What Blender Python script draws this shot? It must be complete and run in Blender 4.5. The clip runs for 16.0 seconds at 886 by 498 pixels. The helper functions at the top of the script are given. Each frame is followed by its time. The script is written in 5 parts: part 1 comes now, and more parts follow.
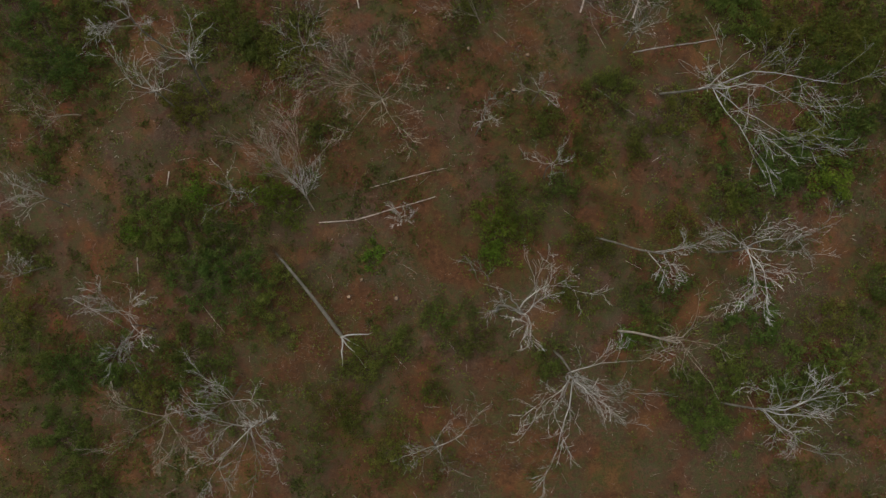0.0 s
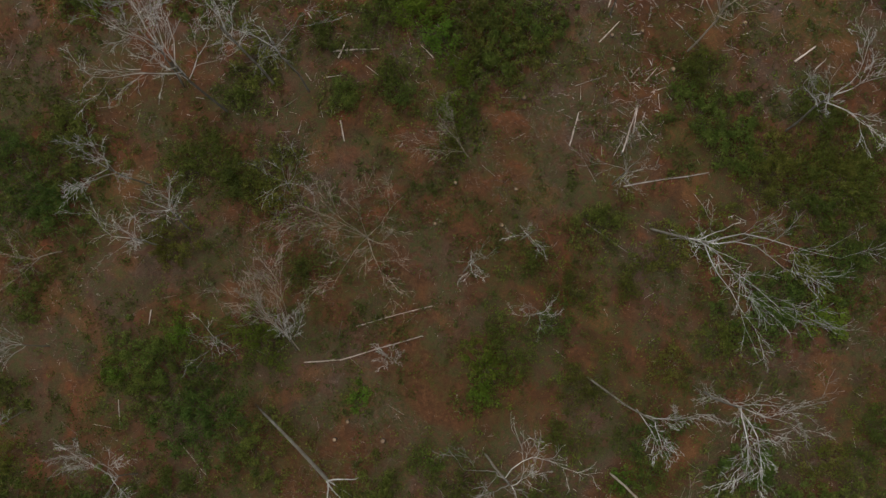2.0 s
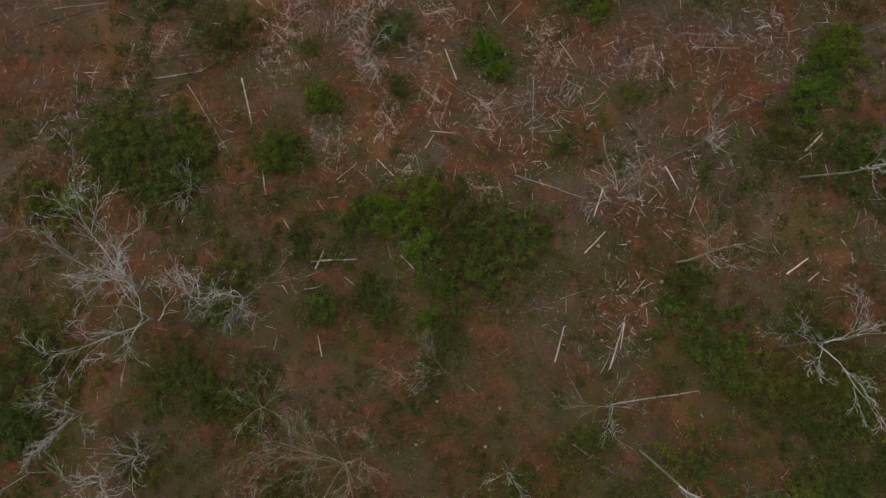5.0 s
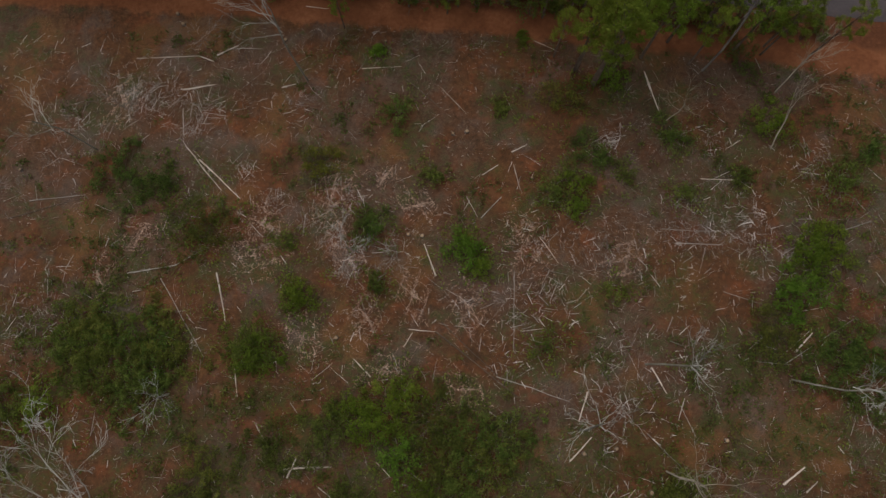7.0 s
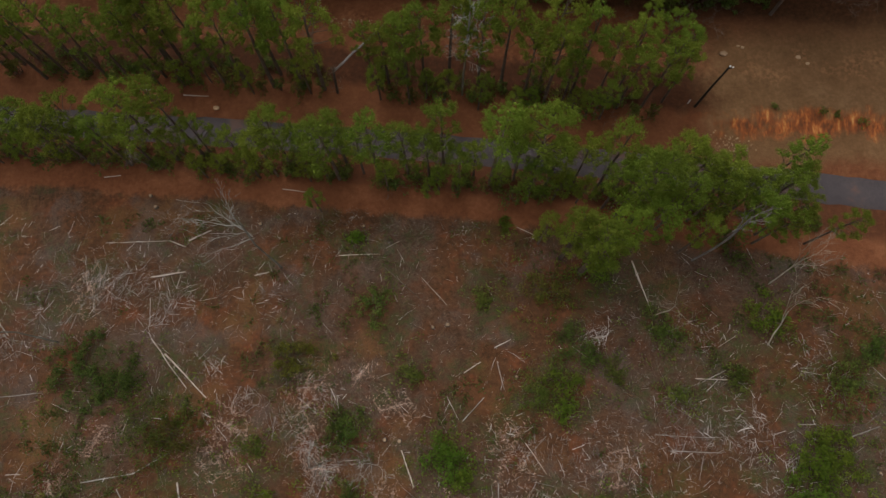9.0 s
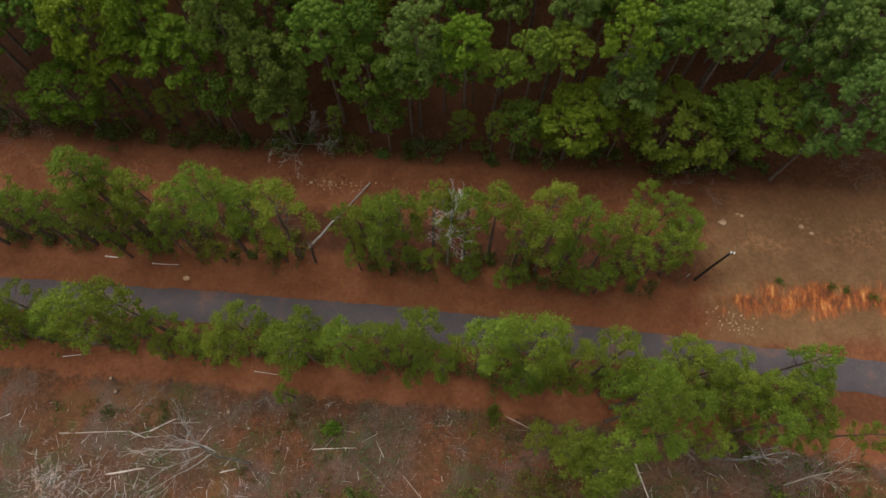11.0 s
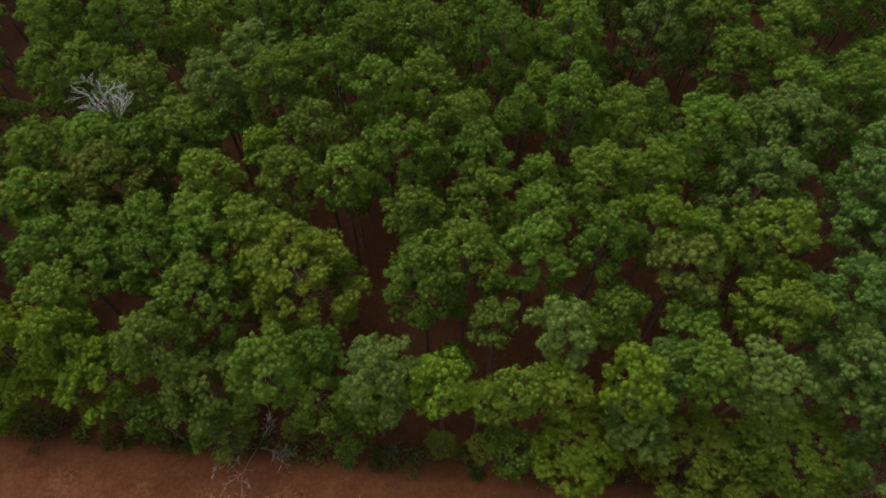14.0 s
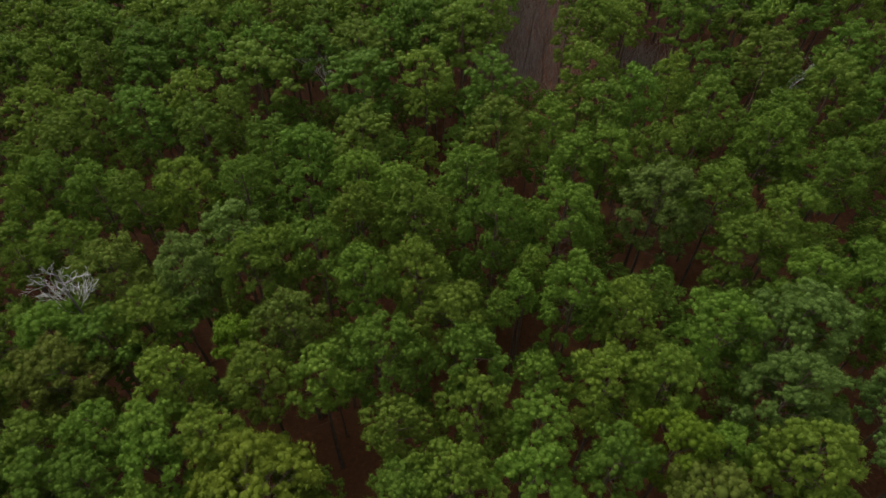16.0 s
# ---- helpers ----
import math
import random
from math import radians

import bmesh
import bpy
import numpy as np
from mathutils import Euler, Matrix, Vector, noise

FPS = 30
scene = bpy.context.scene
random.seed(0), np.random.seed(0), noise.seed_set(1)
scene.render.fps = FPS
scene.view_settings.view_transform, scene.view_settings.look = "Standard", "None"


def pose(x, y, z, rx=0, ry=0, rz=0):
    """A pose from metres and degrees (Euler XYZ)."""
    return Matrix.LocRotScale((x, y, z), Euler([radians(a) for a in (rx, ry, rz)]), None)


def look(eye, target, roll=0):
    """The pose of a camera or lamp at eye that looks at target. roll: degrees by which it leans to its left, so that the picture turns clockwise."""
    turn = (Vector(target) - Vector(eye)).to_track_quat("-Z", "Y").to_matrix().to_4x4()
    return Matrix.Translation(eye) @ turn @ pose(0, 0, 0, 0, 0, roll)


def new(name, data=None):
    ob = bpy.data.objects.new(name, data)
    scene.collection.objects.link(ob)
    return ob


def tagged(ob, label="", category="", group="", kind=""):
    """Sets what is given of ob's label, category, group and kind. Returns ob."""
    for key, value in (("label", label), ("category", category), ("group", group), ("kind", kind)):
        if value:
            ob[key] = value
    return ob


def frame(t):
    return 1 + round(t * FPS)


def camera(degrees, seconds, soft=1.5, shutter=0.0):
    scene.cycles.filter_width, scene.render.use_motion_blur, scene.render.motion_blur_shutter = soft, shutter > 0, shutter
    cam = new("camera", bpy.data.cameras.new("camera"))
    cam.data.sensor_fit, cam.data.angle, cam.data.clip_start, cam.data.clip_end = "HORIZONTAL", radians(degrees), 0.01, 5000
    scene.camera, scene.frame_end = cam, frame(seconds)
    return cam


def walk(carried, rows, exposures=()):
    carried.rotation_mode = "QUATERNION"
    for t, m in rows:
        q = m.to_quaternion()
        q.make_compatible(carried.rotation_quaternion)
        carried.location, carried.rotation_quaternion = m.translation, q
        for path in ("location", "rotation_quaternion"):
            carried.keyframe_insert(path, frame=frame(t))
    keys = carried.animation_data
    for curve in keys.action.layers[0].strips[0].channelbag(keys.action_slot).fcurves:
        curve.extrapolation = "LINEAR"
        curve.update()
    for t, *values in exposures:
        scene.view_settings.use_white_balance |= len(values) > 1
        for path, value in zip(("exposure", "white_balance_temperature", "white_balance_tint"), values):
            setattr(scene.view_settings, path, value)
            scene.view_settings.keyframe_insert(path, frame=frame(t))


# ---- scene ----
cam = camera(72.1, 16.0, soft=1.5)
METRES, EYE, TILT, LEAN, TURN = 130.0, 75.4, -86.5, 0.0, 0.0
ROWS = [
    (0.0, 0.0, 0.0, 0.0, -0.0, 0.0, 0.0),
    (0.5, 0.0033, 0.0028, 0.0318, 0.01, 0.09, 0.06),
    (1.0, 0.0066, 0.0056, 0.0638, 0.03, 0.15, 0.15),
    (1.5, 0.0095, 0.0085, 0.0955, 0.03, 0.3, 0.19),
    (2.0, 0.0128, 0.0114, 0.1274, 0.06, 0.46, 0.27),
    (2.5, 0.016, 0.0144, 0.16, 0.08, 0.55, 0.32),
    (3.0, 0.0185, 0.0174, 0.1937, 0.06, 0.55, 0.37),
    (5.5, 0.0364, 0.0314, 0.3602, 0.06, 1.24, 0.69),
    (6.0, 0.0412, 0.034, 0.3932, 0.01, 2.98, 0.75),
    (6.5, 0.0467, 0.0364, 0.4265, -0.02, 4.77, 0.78),
    (7.0, 0.0525, 0.0388, 0.4605, -0.01, 6.31, 0.8),
    (7.5, 0.0576, 0.0414, 0.4941, -0.07, 7.78, 0.85),
    (8.0, 0.0623, 0.0439, 0.5263, -0.15, 9.27, 0.9),
    (8.5, 0.0672, 0.0467, 0.5584, -0.15, 10.66, 0.93),
    (9.0, 0.0718, 0.0497, 0.5904, -0.15, 12.01, 0.97),
    (11.5, 0.0916, 0.0621, 0.7498, -0.24, 18.25, 1.29),
    (12.0, 0.0959, 0.0648, 0.7814, -0.2, 19.69, 1.3),
    (12.5, 0.1007, 0.067, 0.8136, -0.13, 21.07, 1.3),
    (13.0, 0.1054, 0.0695, 0.8449, -0.06, 22.58, 1.33),
    (13.5, 0.1101, 0.0715, 0.8766, -0.03, 24.15, 1.34),
    (14.0, 0.1146, 0.0734, 0.9078, -0.01, 28.16, 1.39),
    (14.5, 0.118, 0.0749, 0.9341, -0.04, 31.86, 1.41),
    (15.0, 0.1204, 0.0762, 0.9526, -0.05, 34.48, 1.42),
    (15.5, 0.123, 0.0775, 0.971, -0.04, 36.88, 1.42),
    (16.0, 0.1253, 0.0785, 0.9887, -0.06, 39.04, 1.43),
]
walk(cam, [(t, pose(0, 0, EYE, TILT, LEAN, TURN) @ pose(METRES * x, METRES * y, METRES * z, 90 + pitch, roll, yaw)) for t, x, y, z, yaw, pitch, roll in ROWS],
     [(0.0, -0.02), (3.0, -0.04), (5.5, -0.1), (7.5, -0.1), (9.0, 0.06), (11.5, 0.8), (16.0, 0.74)])

# ---- light: a bright overcast sky with a weak, wide sun ----

SUN_HEIGHT, SUN_TURN = 60.0, 325.0
world = bpy.data.worlds.new("overcast_sky")
scene.world = world
world.use_nodes = True
wn = world.node_tree
sky = wn.nodes.new("ShaderNodeTexSky")
sky.sky_type, sky.sun_disc = "NISHITA", False
sky.sun_elevation, sky.sun_rotation = radians(SUN_HEIGHT), radians(SUN_TURN)
sky.air_density, sky.dust_density, sky.ozone_density = 1.0, 4.0, 1.0
soft_sky = wn.nodes.new("ShaderNodeHueSaturation")
soft_sky.inputs["Saturation"].default_value = 0.12
wn.links.new(sky.outputs[0], soft_sky.inputs["Color"])
wn.links.new(soft_sky.outputs[0], wn.nodes["Background"].inputs["Color"])
wn.nodes["Background"].inputs["Strength"].default_value = 0.126
sun = new("sun", bpy.data.lights.new("sun", "SUN"))
sun.data.energy, sun.data.angle, sun.data.color = 0.5, radians(60), (1.0, 0.95, 0.88)
az = radians(SUN_TURN)
sun.matrix_world = look((0, 0, 0), (-math.sin(az) * math.cos(radians(SUN_HEIGHT)), -math.cos(az) * math.cos(radians(SUN_HEIGHT)), -math.sin(radians(SUN_HEIGHT))))



# ---- the lie of the land ----
def smooth(a, b, v):
    u = np.clip((v - a) / (b - a), 0, 1)
    return u * u * (3 - 2 * u)


def road_line(x):
    """The y of the middle of the road at x."""
    x = np.asarray(x, float)
    near = np.clip(x, -90, 90)
    return 112.0 - 0.124 * near - 0.00035 * near * near - 0.12 * (x - near)


def land(x, y):
    """The height of the ground."""
    x, y = np.asarray(x, float), np.asarray(y, float)
    xc, yc = 90 * np.tanh(x / 90), np.clip(y, -40, 160)
    h = -0.45 + 0.007 * yc + xc * (0.008 + 0.00038 * yc) + 0.8 * smooth(111, 114.5, y) * smooth(40, 46, x)
    bumps = 0.07 * np.sin(0.71 * x + 1.9 * np.sin(0.23 * y)) * np.cos(0.63 * y + 1.4 * np.sin(0.31 * x)) + 0.05 * np.sin(1.37 * x + 0.9 * y) * np.sin(1.13 * y - 0.5 * x)
    off_road = smooth(2.6, 6.0, np.abs(y - road_line(x)))
    near = 1 - smooth(120, 260, np.hypot(x - 10, y - 90))
    return h + bumps * off_road * near


def at(x, y, up=0.0):
    return Vector((x, y, float(land(x, y)) + up))


# ---- materials ----
def nodes_of(name):
    m = bpy.data.materials.new(name)
    m.use_nodes = True
    t = m.node_tree
    return m, t, t.nodes["Principled BSDF"]


def node(t, kind, **values):
    n = t.nodes.new(kind)
    for key, value in values.items():
        if key == "operation":
            n.operation = value
        elif key == "blend":
            n.data_type, n.blend_type = "RGBA", value
        else:
            n.inputs[key].default_value = value
    return n


def noise_of(t, vec, scale, detail=4.0, rough=0.6):
    n = node(t, "ShaderNodeTexNoise", Scale=scale, Detail=detail, Roughness=rough)
    t.links.new(vec, n.inputs["Vector"])
    return n.outputs["Fac"]


def math_of(t, op, a, b=0.0):
    n = t.nodes.new("ShaderNodeMath")
    n.operation = op
    for i, v in enumerate((a, b)):
        if isinstance(v, (int, float)):
            n.inputs[i].default_value = v
        else:
            t.links.new(v, n.inputs[i])
    return n.outputs[0]


def ramp_of(t, fac, stops):
    n = t.nodes.new("ShaderNodeValToRGB")
    el = n.color_ramp.elements
    while len(el) < len(stops):
        el.new(0.5)
    for e, (p, c) in zip(el, stops):
        e.position, e.color = p, (*c, 1)
    t.links.new(fac, n.inputs["Fac"])
    return n.outputs["Color"]


def mix_of(t, fac, a, b, blend="MIX"):
    n = t.nodes.new("ShaderNodeMix")
    n.data_type, n.blend_type = "RGBA", blend
    for sock, v in ((n.inputs[0], fac), (n.inputs[6], a), (n.inputs[7], b)):
        if isinstance(v, (int, float)):
            sock.default_value = v
        elif isinstance(v, tuple):
            sock.default_value = (*v, 1)
        else:
            t.links.new(v, sock)
    return n.outputs[2]


def step_of(t, v, a, b):
    n = t.nodes.new("ShaderNodeMapRange")
    n.interpolation_type = "SMOOTHSTEP"
    n.inputs["From Min"].default_value, n.inputs["From Max"].default_value = a, b
    t.links.new(v, n.inputs["Value"])
    return n.outputs["Result"]


def grain(name, stops, scale=1.5, fine=12.0, rough=0.9, bump=0.4, depth=0.03, per_object=0.25, per_island=0.0, through_light=0.0):
    """A surface of two scales of grain, with a ramp of base colours; objects and islands differ in tone."""
    m, t, bsdf = nodes_of(name)
    pos = t.nodes.new("ShaderNodeNewGeometry")
    v = pos.outputs["Position"]
    big, small = noise_of(t, v, scale), noise_of(t, v, fine, 3.0)
    fac = math_of(t, "ADD", math_of(t, "MULTIPLY", big, 0.6), math_of(t, "MULTIPLY", small, 0.4))
    col = ramp_of(t, fac, stops)
    tone = 1.0
    if per_object:
        info = t.nodes.new("ShaderNodeObjectInfo")
        tone = math_of(t, "ADD", math_of(t, "MULTIPLY", info.outputs["Random"], 2 * per_object), 1 - per_object)
    if per_island:
        isl = math_of(t, "ADD", math_of(t, "MULTIPLY", pos.outputs["Random Per Island"], 2 * per_island), 1 - per_island)
        tone = math_of(t, "MULTIPLY", isl, tone)
    if tone != 1.0:
        hsv = t.nodes.new("ShaderNodeHueSaturation")
        t.links.new(tone, hsv.inputs["Value"])
        t.links.new(col, hsv.inputs["Color"])
        col = hsv.outputs[0]
    t.links.new(col, bsdf.inputs["Base Color"])
    bsdf.inputs["Roughness"].default_value = rough
    bsdf.inputs["Specular IOR Level"].default_value = 0.25
    if bump:
        b = node(t, "ShaderNodeBump", Strength=bump, Distance=depth)
        t.links.new(fac, b.inputs["Height"])
        t.links.new(b.outputs[0], bsdf.inputs["Normal"])
    if through_light:
        tr = t.nodes.new("ShaderNodeBsdfTranslucent")
        t.links.new(col, tr.inputs["Color"])
        mx = t.nodes.new("ShaderNodeMixShader")
        mx.inputs[0].default_value = through_light
        t.links.new(bsdf.outputs[0], mx.inputs[1])
        t.links.new(tr.outputs[0], mx.inputs[2])
        t.links.new(mx.outputs[0], t.nodes["Material Output"].inputs["Surface"])
    return m


def leafy(name, stops, tone=0.3, hue=0.03, through_light=0.36, attr=False, relief=0.14):
    """Leaves or needles: tone and hue drift from plant to plant, and leaf to leaf."""
    m, t, bsdf = nodes_of(name)
    pos = t.nodes.new("ShaderNodeNewGeometry")
    big = noise_of(t, pos.outputs["Position"], 1.1, 4.0)
    fac = math_of(t, "ADD", math_of(t, "MULTIPLY", big, 0.82), math_of(t, "MULTIPLY", pos.outputs["Random Per Island"], 0.18))
    col = ramp_of(t, fac, stops)
    if attr:
        a = t.nodes.new("ShaderNodeAttribute")
        a.attribute_name = "tone"
        rnd = a.outputs["Fac"]
    else:
        rnd = t.nodes.new("ShaderNodeObjectInfo").outputs["Random"]
    hsv = t.nodes.new("ShaderNodeHueSaturation")
    t.links.new(math_of(t, "ADD", math_of(t, "MULTIPLY", rnd, 2 * tone), 1 - tone), hsv.inputs["Value"])
    other = math_of(t, "FRACT", math_of(t, "MULTIPLY", rnd, 7.31))
    t.links.new(math_of(t, "ADD", math_of(t, "MULTIPLY", other, 2 * hue), 0.5 - hue), hsv.inputs["Hue"])
    t.links.new(col, hsv.inputs["Color"])
    t.links.new(hsv.outputs[0], bsdf.inputs["Base Color"])
    bsdf.inputs["Roughness"].default_value = 0.7
    bsdf.inputs["Specular IOR Level"].default_value = 0.2
    b = node(t, "ShaderNodeBump", Strength=1.0, Distance=relief)
    t.links.new(noise_of(t, pos.outputs["Position"], 7.0, 4.0, 0.75), b.inputs["Height"])
    t.links.new(b.outputs[0], bsdf.inputs["Normal"])
    tr = t.nodes.new("ShaderNodeBsdfTranslucent")
    t.links.new(hsv.outputs[0], tr.inputs["Color"])
    mx = t.nodes.new("ShaderNodeMixShader")
    mx.inputs[0].default_value = through_light
    t.links.new(bsdf.outputs[0], mx.inputs[1])
    t.links.new(tr.outputs[0], mx.inputs[2])
    t.links.new(mx.outputs[0], t.nodes["Material Output"].inputs["Surface"])
    return m


def ground_material():
    """Red clay country: littered clear-cut, track, verges, bare field and pine straw, by distance from the road."""
    m, t, bsdf = nodes_of("red_clay_ground")
    geo = t.nodes.new("ShaderNodeNewGeometry")
    p = geo.outputs["Position"]
    sep = t.nodes.new("ShaderNodeSeparateXYZ")
    t.links.new(p, sep.inputs[0])
    x, y = sep.outputs[0], sep.outputs[1]
    n_wide, n_mid = noise_of(t, p, 0.08, 4.0), noise_of(t, p, 0.33, 5.0, 0.65)
    n_fine, n_grit = noise_of(t, p, 1.9, 5.0, 0.7), noise_of(t, p, 9.0, 4.0, 0.7)
    n_moss = noise_of(t, p, 0.16, 5.0, 0.7)
    # distance north of the middle of the road, with a wandering edge
    line = math_of(t, "ADD", math_of(t, "MULTIPLY", x, 0.124), math_of(t, "MULTIPLY", math_of(t, "MULTIPLY", x, x), 0.00035))
    wander = math_of(t, "ADD", math_of(t, "MULTIPLY", n_mid, 3.2), math_of(t, "MULTIPLY", n_fine, 1.2))
    s = math_of(t, "ADD", math_of(t, "SUBTRACT", math_of(t, "ADD", y, line), 114.2), wander)
    litter = ramp_of(t, math_of(t, "ADD", math_of(t, "MULTIPLY", n_fine, 0.45), math_of(t, "MULTIPLY", n_grit, 0.55)),
                     [(0.34, (0.02184, 0.0126, 0.00672)), (0.44, (0.066, 0.0305, 0.0140)), (0.56, (0.120, 0.0525, 0.0235)), (0.66, (0.235, 0.128, 0.068))])
    soil = ramp_of(t, n_fine, [(0.3, (0.082, 0.0333, 0.0150)), (0.55, (0.160, 0.0555, 0.0235)), (0.75, (0.215, 0.086, 0.0385))])
    col = mix_of(t, step_of(t, n_mid, 0.48, 0.68), litter, soil)
    grey = ramp_of(t, n_grit, [(0.35, (0.035, 0.0255, 0.0190)), (0.52, (0.096, 0.070, 0.054)), (0.68, (0.225, 0.175, 0.14))])
    col = mix_of(t, math_of(t, "MULTIPLY", step_of(t, n_wide, 0.44, 0.58), math_of(t, "ADD", math_of(t, "MULTIPLY", step_of(t, n_fine, 0.38, 0.56), 0.5), 0.2)), col, grey)
    ochre = ramp_of(t, n_grit, [(0.35, (0.0765, 0.03825, 0.0153)), (0.55, (0.1785, 0.085, 0.0323)), (0.72, (0.2805, 0.153, 0.07225))])
    col = mix_of(t, math_of(t, "MULTIPLY", step_of(t, noise_of(t, p, 0.11, 4.0), 0.52, 0.66), 0.7), col, ochre)
    weeds = ramp_of(t, n_grit, [(0.35, (0.02125, 0.0255, 0.0068)), (0.55, (0.0561, 0.0663, 0.0153)), (0.75, (0.102, 0.1105, 0.02975))])
    col = mix_of(t, math_of(t, "MULTIPLY", step_of(t, math_of(t, "SUBTRACT", n_moss, math_of(t, "MULTIPLY", step_of(t, y, 45.0, 75.0), 0.06)), 0.42, 0.56), math_of(t, "ADD", math_of(t, "MULTIPLY", step_of(t, n_fine, 0.40, 0.56), 0.75), 0.05)), col, weeds)
    damp = step_of(t, noise_of(t, p, 0.24, 5.0, 0.7), 0.52, 0.66)
    col = mix_of(t, math_of(t, "MULTIPLY", damp, 0.42), col, ramp_of(t, n_grit, [(0.35, (0.018, 0.0115, 0.0075)), (0.55, (0.052, 0.030, 0.0185)), (0.72, (0.105, 0.066, 0.042))]))
    ashy = math_of(t, "MULTIPLY", step_of(t, noise_of(t, p, 0.13, 5.0, 0.68), 0.53, 0.66), math_of(t, "ADD", math_of(t, "MULTIPLY", step_of(t, y, 30.0, 62.0), 0.34), 0.14))
    col = mix_of(t, ashy, col, ramp_of(t, n_grit, [(0.35, (0.045, 0.036, 0.034)), (0.52, (0.110, 0.084, 0.070)), (0.68, (0.27, 0.21, 0.17))]))
    # track, roadside and verge: bare red clay
    clay = ramp_of(t, math_of(t, "ADD", math_of(t, "MULTIPLY", n_fine, 0.5), math_of(t, "MULTIPLY", n_mid, 0.5)),
                   [(0.32, (0.125, 0.043, 0.018)), (0.5, (0.188, 0.068, 0.029)), (0.62, (0.24, 0.096, 0.043)), (0.75, (0.32, 0.150, 0.073))])
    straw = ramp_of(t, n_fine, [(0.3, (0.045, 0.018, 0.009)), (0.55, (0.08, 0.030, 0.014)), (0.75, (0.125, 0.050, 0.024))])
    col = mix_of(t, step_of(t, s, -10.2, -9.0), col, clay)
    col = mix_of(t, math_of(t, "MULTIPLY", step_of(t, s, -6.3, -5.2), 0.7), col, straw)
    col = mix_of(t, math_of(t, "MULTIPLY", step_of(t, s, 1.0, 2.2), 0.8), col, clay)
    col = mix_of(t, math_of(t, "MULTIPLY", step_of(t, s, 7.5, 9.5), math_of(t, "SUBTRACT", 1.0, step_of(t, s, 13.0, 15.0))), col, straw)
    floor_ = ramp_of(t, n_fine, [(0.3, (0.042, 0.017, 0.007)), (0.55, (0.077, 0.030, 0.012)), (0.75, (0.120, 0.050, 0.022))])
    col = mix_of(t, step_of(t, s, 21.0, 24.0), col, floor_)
    away = t.nodes.new("ShaderNodeVectorMath")
    away.operation = "DISTANCE"
    away.inputs[1].default_value = (46, 258, 3)
    t.links.new(p, away.inputs[0])
    col = mix_of(t, math_of(t, "SUBTRACT", 1.0, step_of(t, math_of(t, "ADD", away.outputs["Value"], math_of(t, "MULTIPLY", n_mid, 12.0)), 26.0, 38.0)), col, ramp_of(t, n_fine, [(0.3, (0.03, 0.012, 0.006)), (0.5, (0.08, 0.033, 0.019)), (0.7, (0.15, 0.075, 0.048))]))
    # the bare tan field with its dry grass
    tan = ramp_of(t, math_of(t, "ADD", math_of(t, "MULTIPLY", n_fine, 0.45), math_of(t, "MULTIPLY", n_mid, 0.55)),
                  [(0.33, (0.122, 0.065, 0.027)), (0.5, (0.175, 0.095, 0.042)), (0.66, (0.228, 0.133, 0.064))])
    wx = math_of(t, "ADD", x, math_of(t, "MULTIPLY", math_of(t, "SUBTRACT", n_mid, 0.5), 9.0))
    wy = math_of(t, "ADD", y, math_of(t, "MULTIPLY", math_of(t, "SUBTRACT", n_mid, 0.5), 6.0))
    field = math_of(t, "MULTIPLY", step_of(t, wx, 41.0, 48.0), math_of(t, "MULTIPLY", step_of(t, wy, 105.5, 108.5), math_of(t, "SUBTRACT", 1.0, step_of(t, wy, 122.0, 129.0))))
    col = mix_of(t, math_of(t, "MULTIPLY", field, 0.9), col, tan)
    # rain-washed orange clay, streaked down the slope of the bank
    stretch = t.nodes.new("ShaderNodeVectorMath")
    stretch.operation = "MULTIPLY"
    stretch.inputs[1].default_value = (1.0, 0.22, 1.0)
    t.links.new(p, stretch.inputs[0])
    n_streak = noise_of(t, stretch.outputs[0], 1.5, 5.0, 0.7)
    n_blot = noise_of(t, p, 0.22, 3.0)
    bank = math_of(t, "MULTIPLY", step_of(t, wx, 40.5, 44.0), math_of(t, "MULTIPLY", step_of(t, wy, 109.8, 111.4), math_of(t, "SUBTRACT", 1.0, step_of(t, wy, 112.8, 114.6))))
    rust = ramp_of(t, n_streak, [(0.36, (0.12, 0.045, 0.02)), (0.48, (0.22, 0.062, 0.021)), (0.58, (0.42, 0.12, 0.03)), (0.68, (0.62, 0.28, 0.085)), (0.8, (0.66, 0.42, 0.2))])
    col = mix_of(t, math_of(t, "MULTIPLY", bank, math_of(t, "MULTIPLY", step_of(t, n_blot, 0.30, 0.46), 0.85)), col, rust)
    # paler scraped patches on the verge
    scrape = math_of(t, "MULTIPLY", math_of(t, "MULTIPLY", step_of(t, s, 13.0, 15.0), math_of(t, "SUBTRACT", 1.0, step_of(t, s, 19.0, 21.0))), step_of(t, n_blot, 0.50, 0.66))
    col = mix_of(t, math_of(t, "MULTIPLY", math_of(t, "MULTIPLY", scrape, step_of(t, n_fine, 0.45, 0.62)), 0.3), col, (0.42, 0.20, 0.095))
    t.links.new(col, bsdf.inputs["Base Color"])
    bsdf.inputs["Roughness"].default_value = 0.95
    bsdf.inputs["Specular IOR Level"].default_value = 0.15
    b = node(t, "ShaderNodeBump", Strength=0.7, Distance=0.18)
    t.links.new(math_of(t, "ADD", n_fine, math_of(t, "MULTIPLY", n_grit, 0.5)), b.inputs["Height"])
    t.links.new(b.outputs[0], bsdf.inputs["Normal"])
    return m


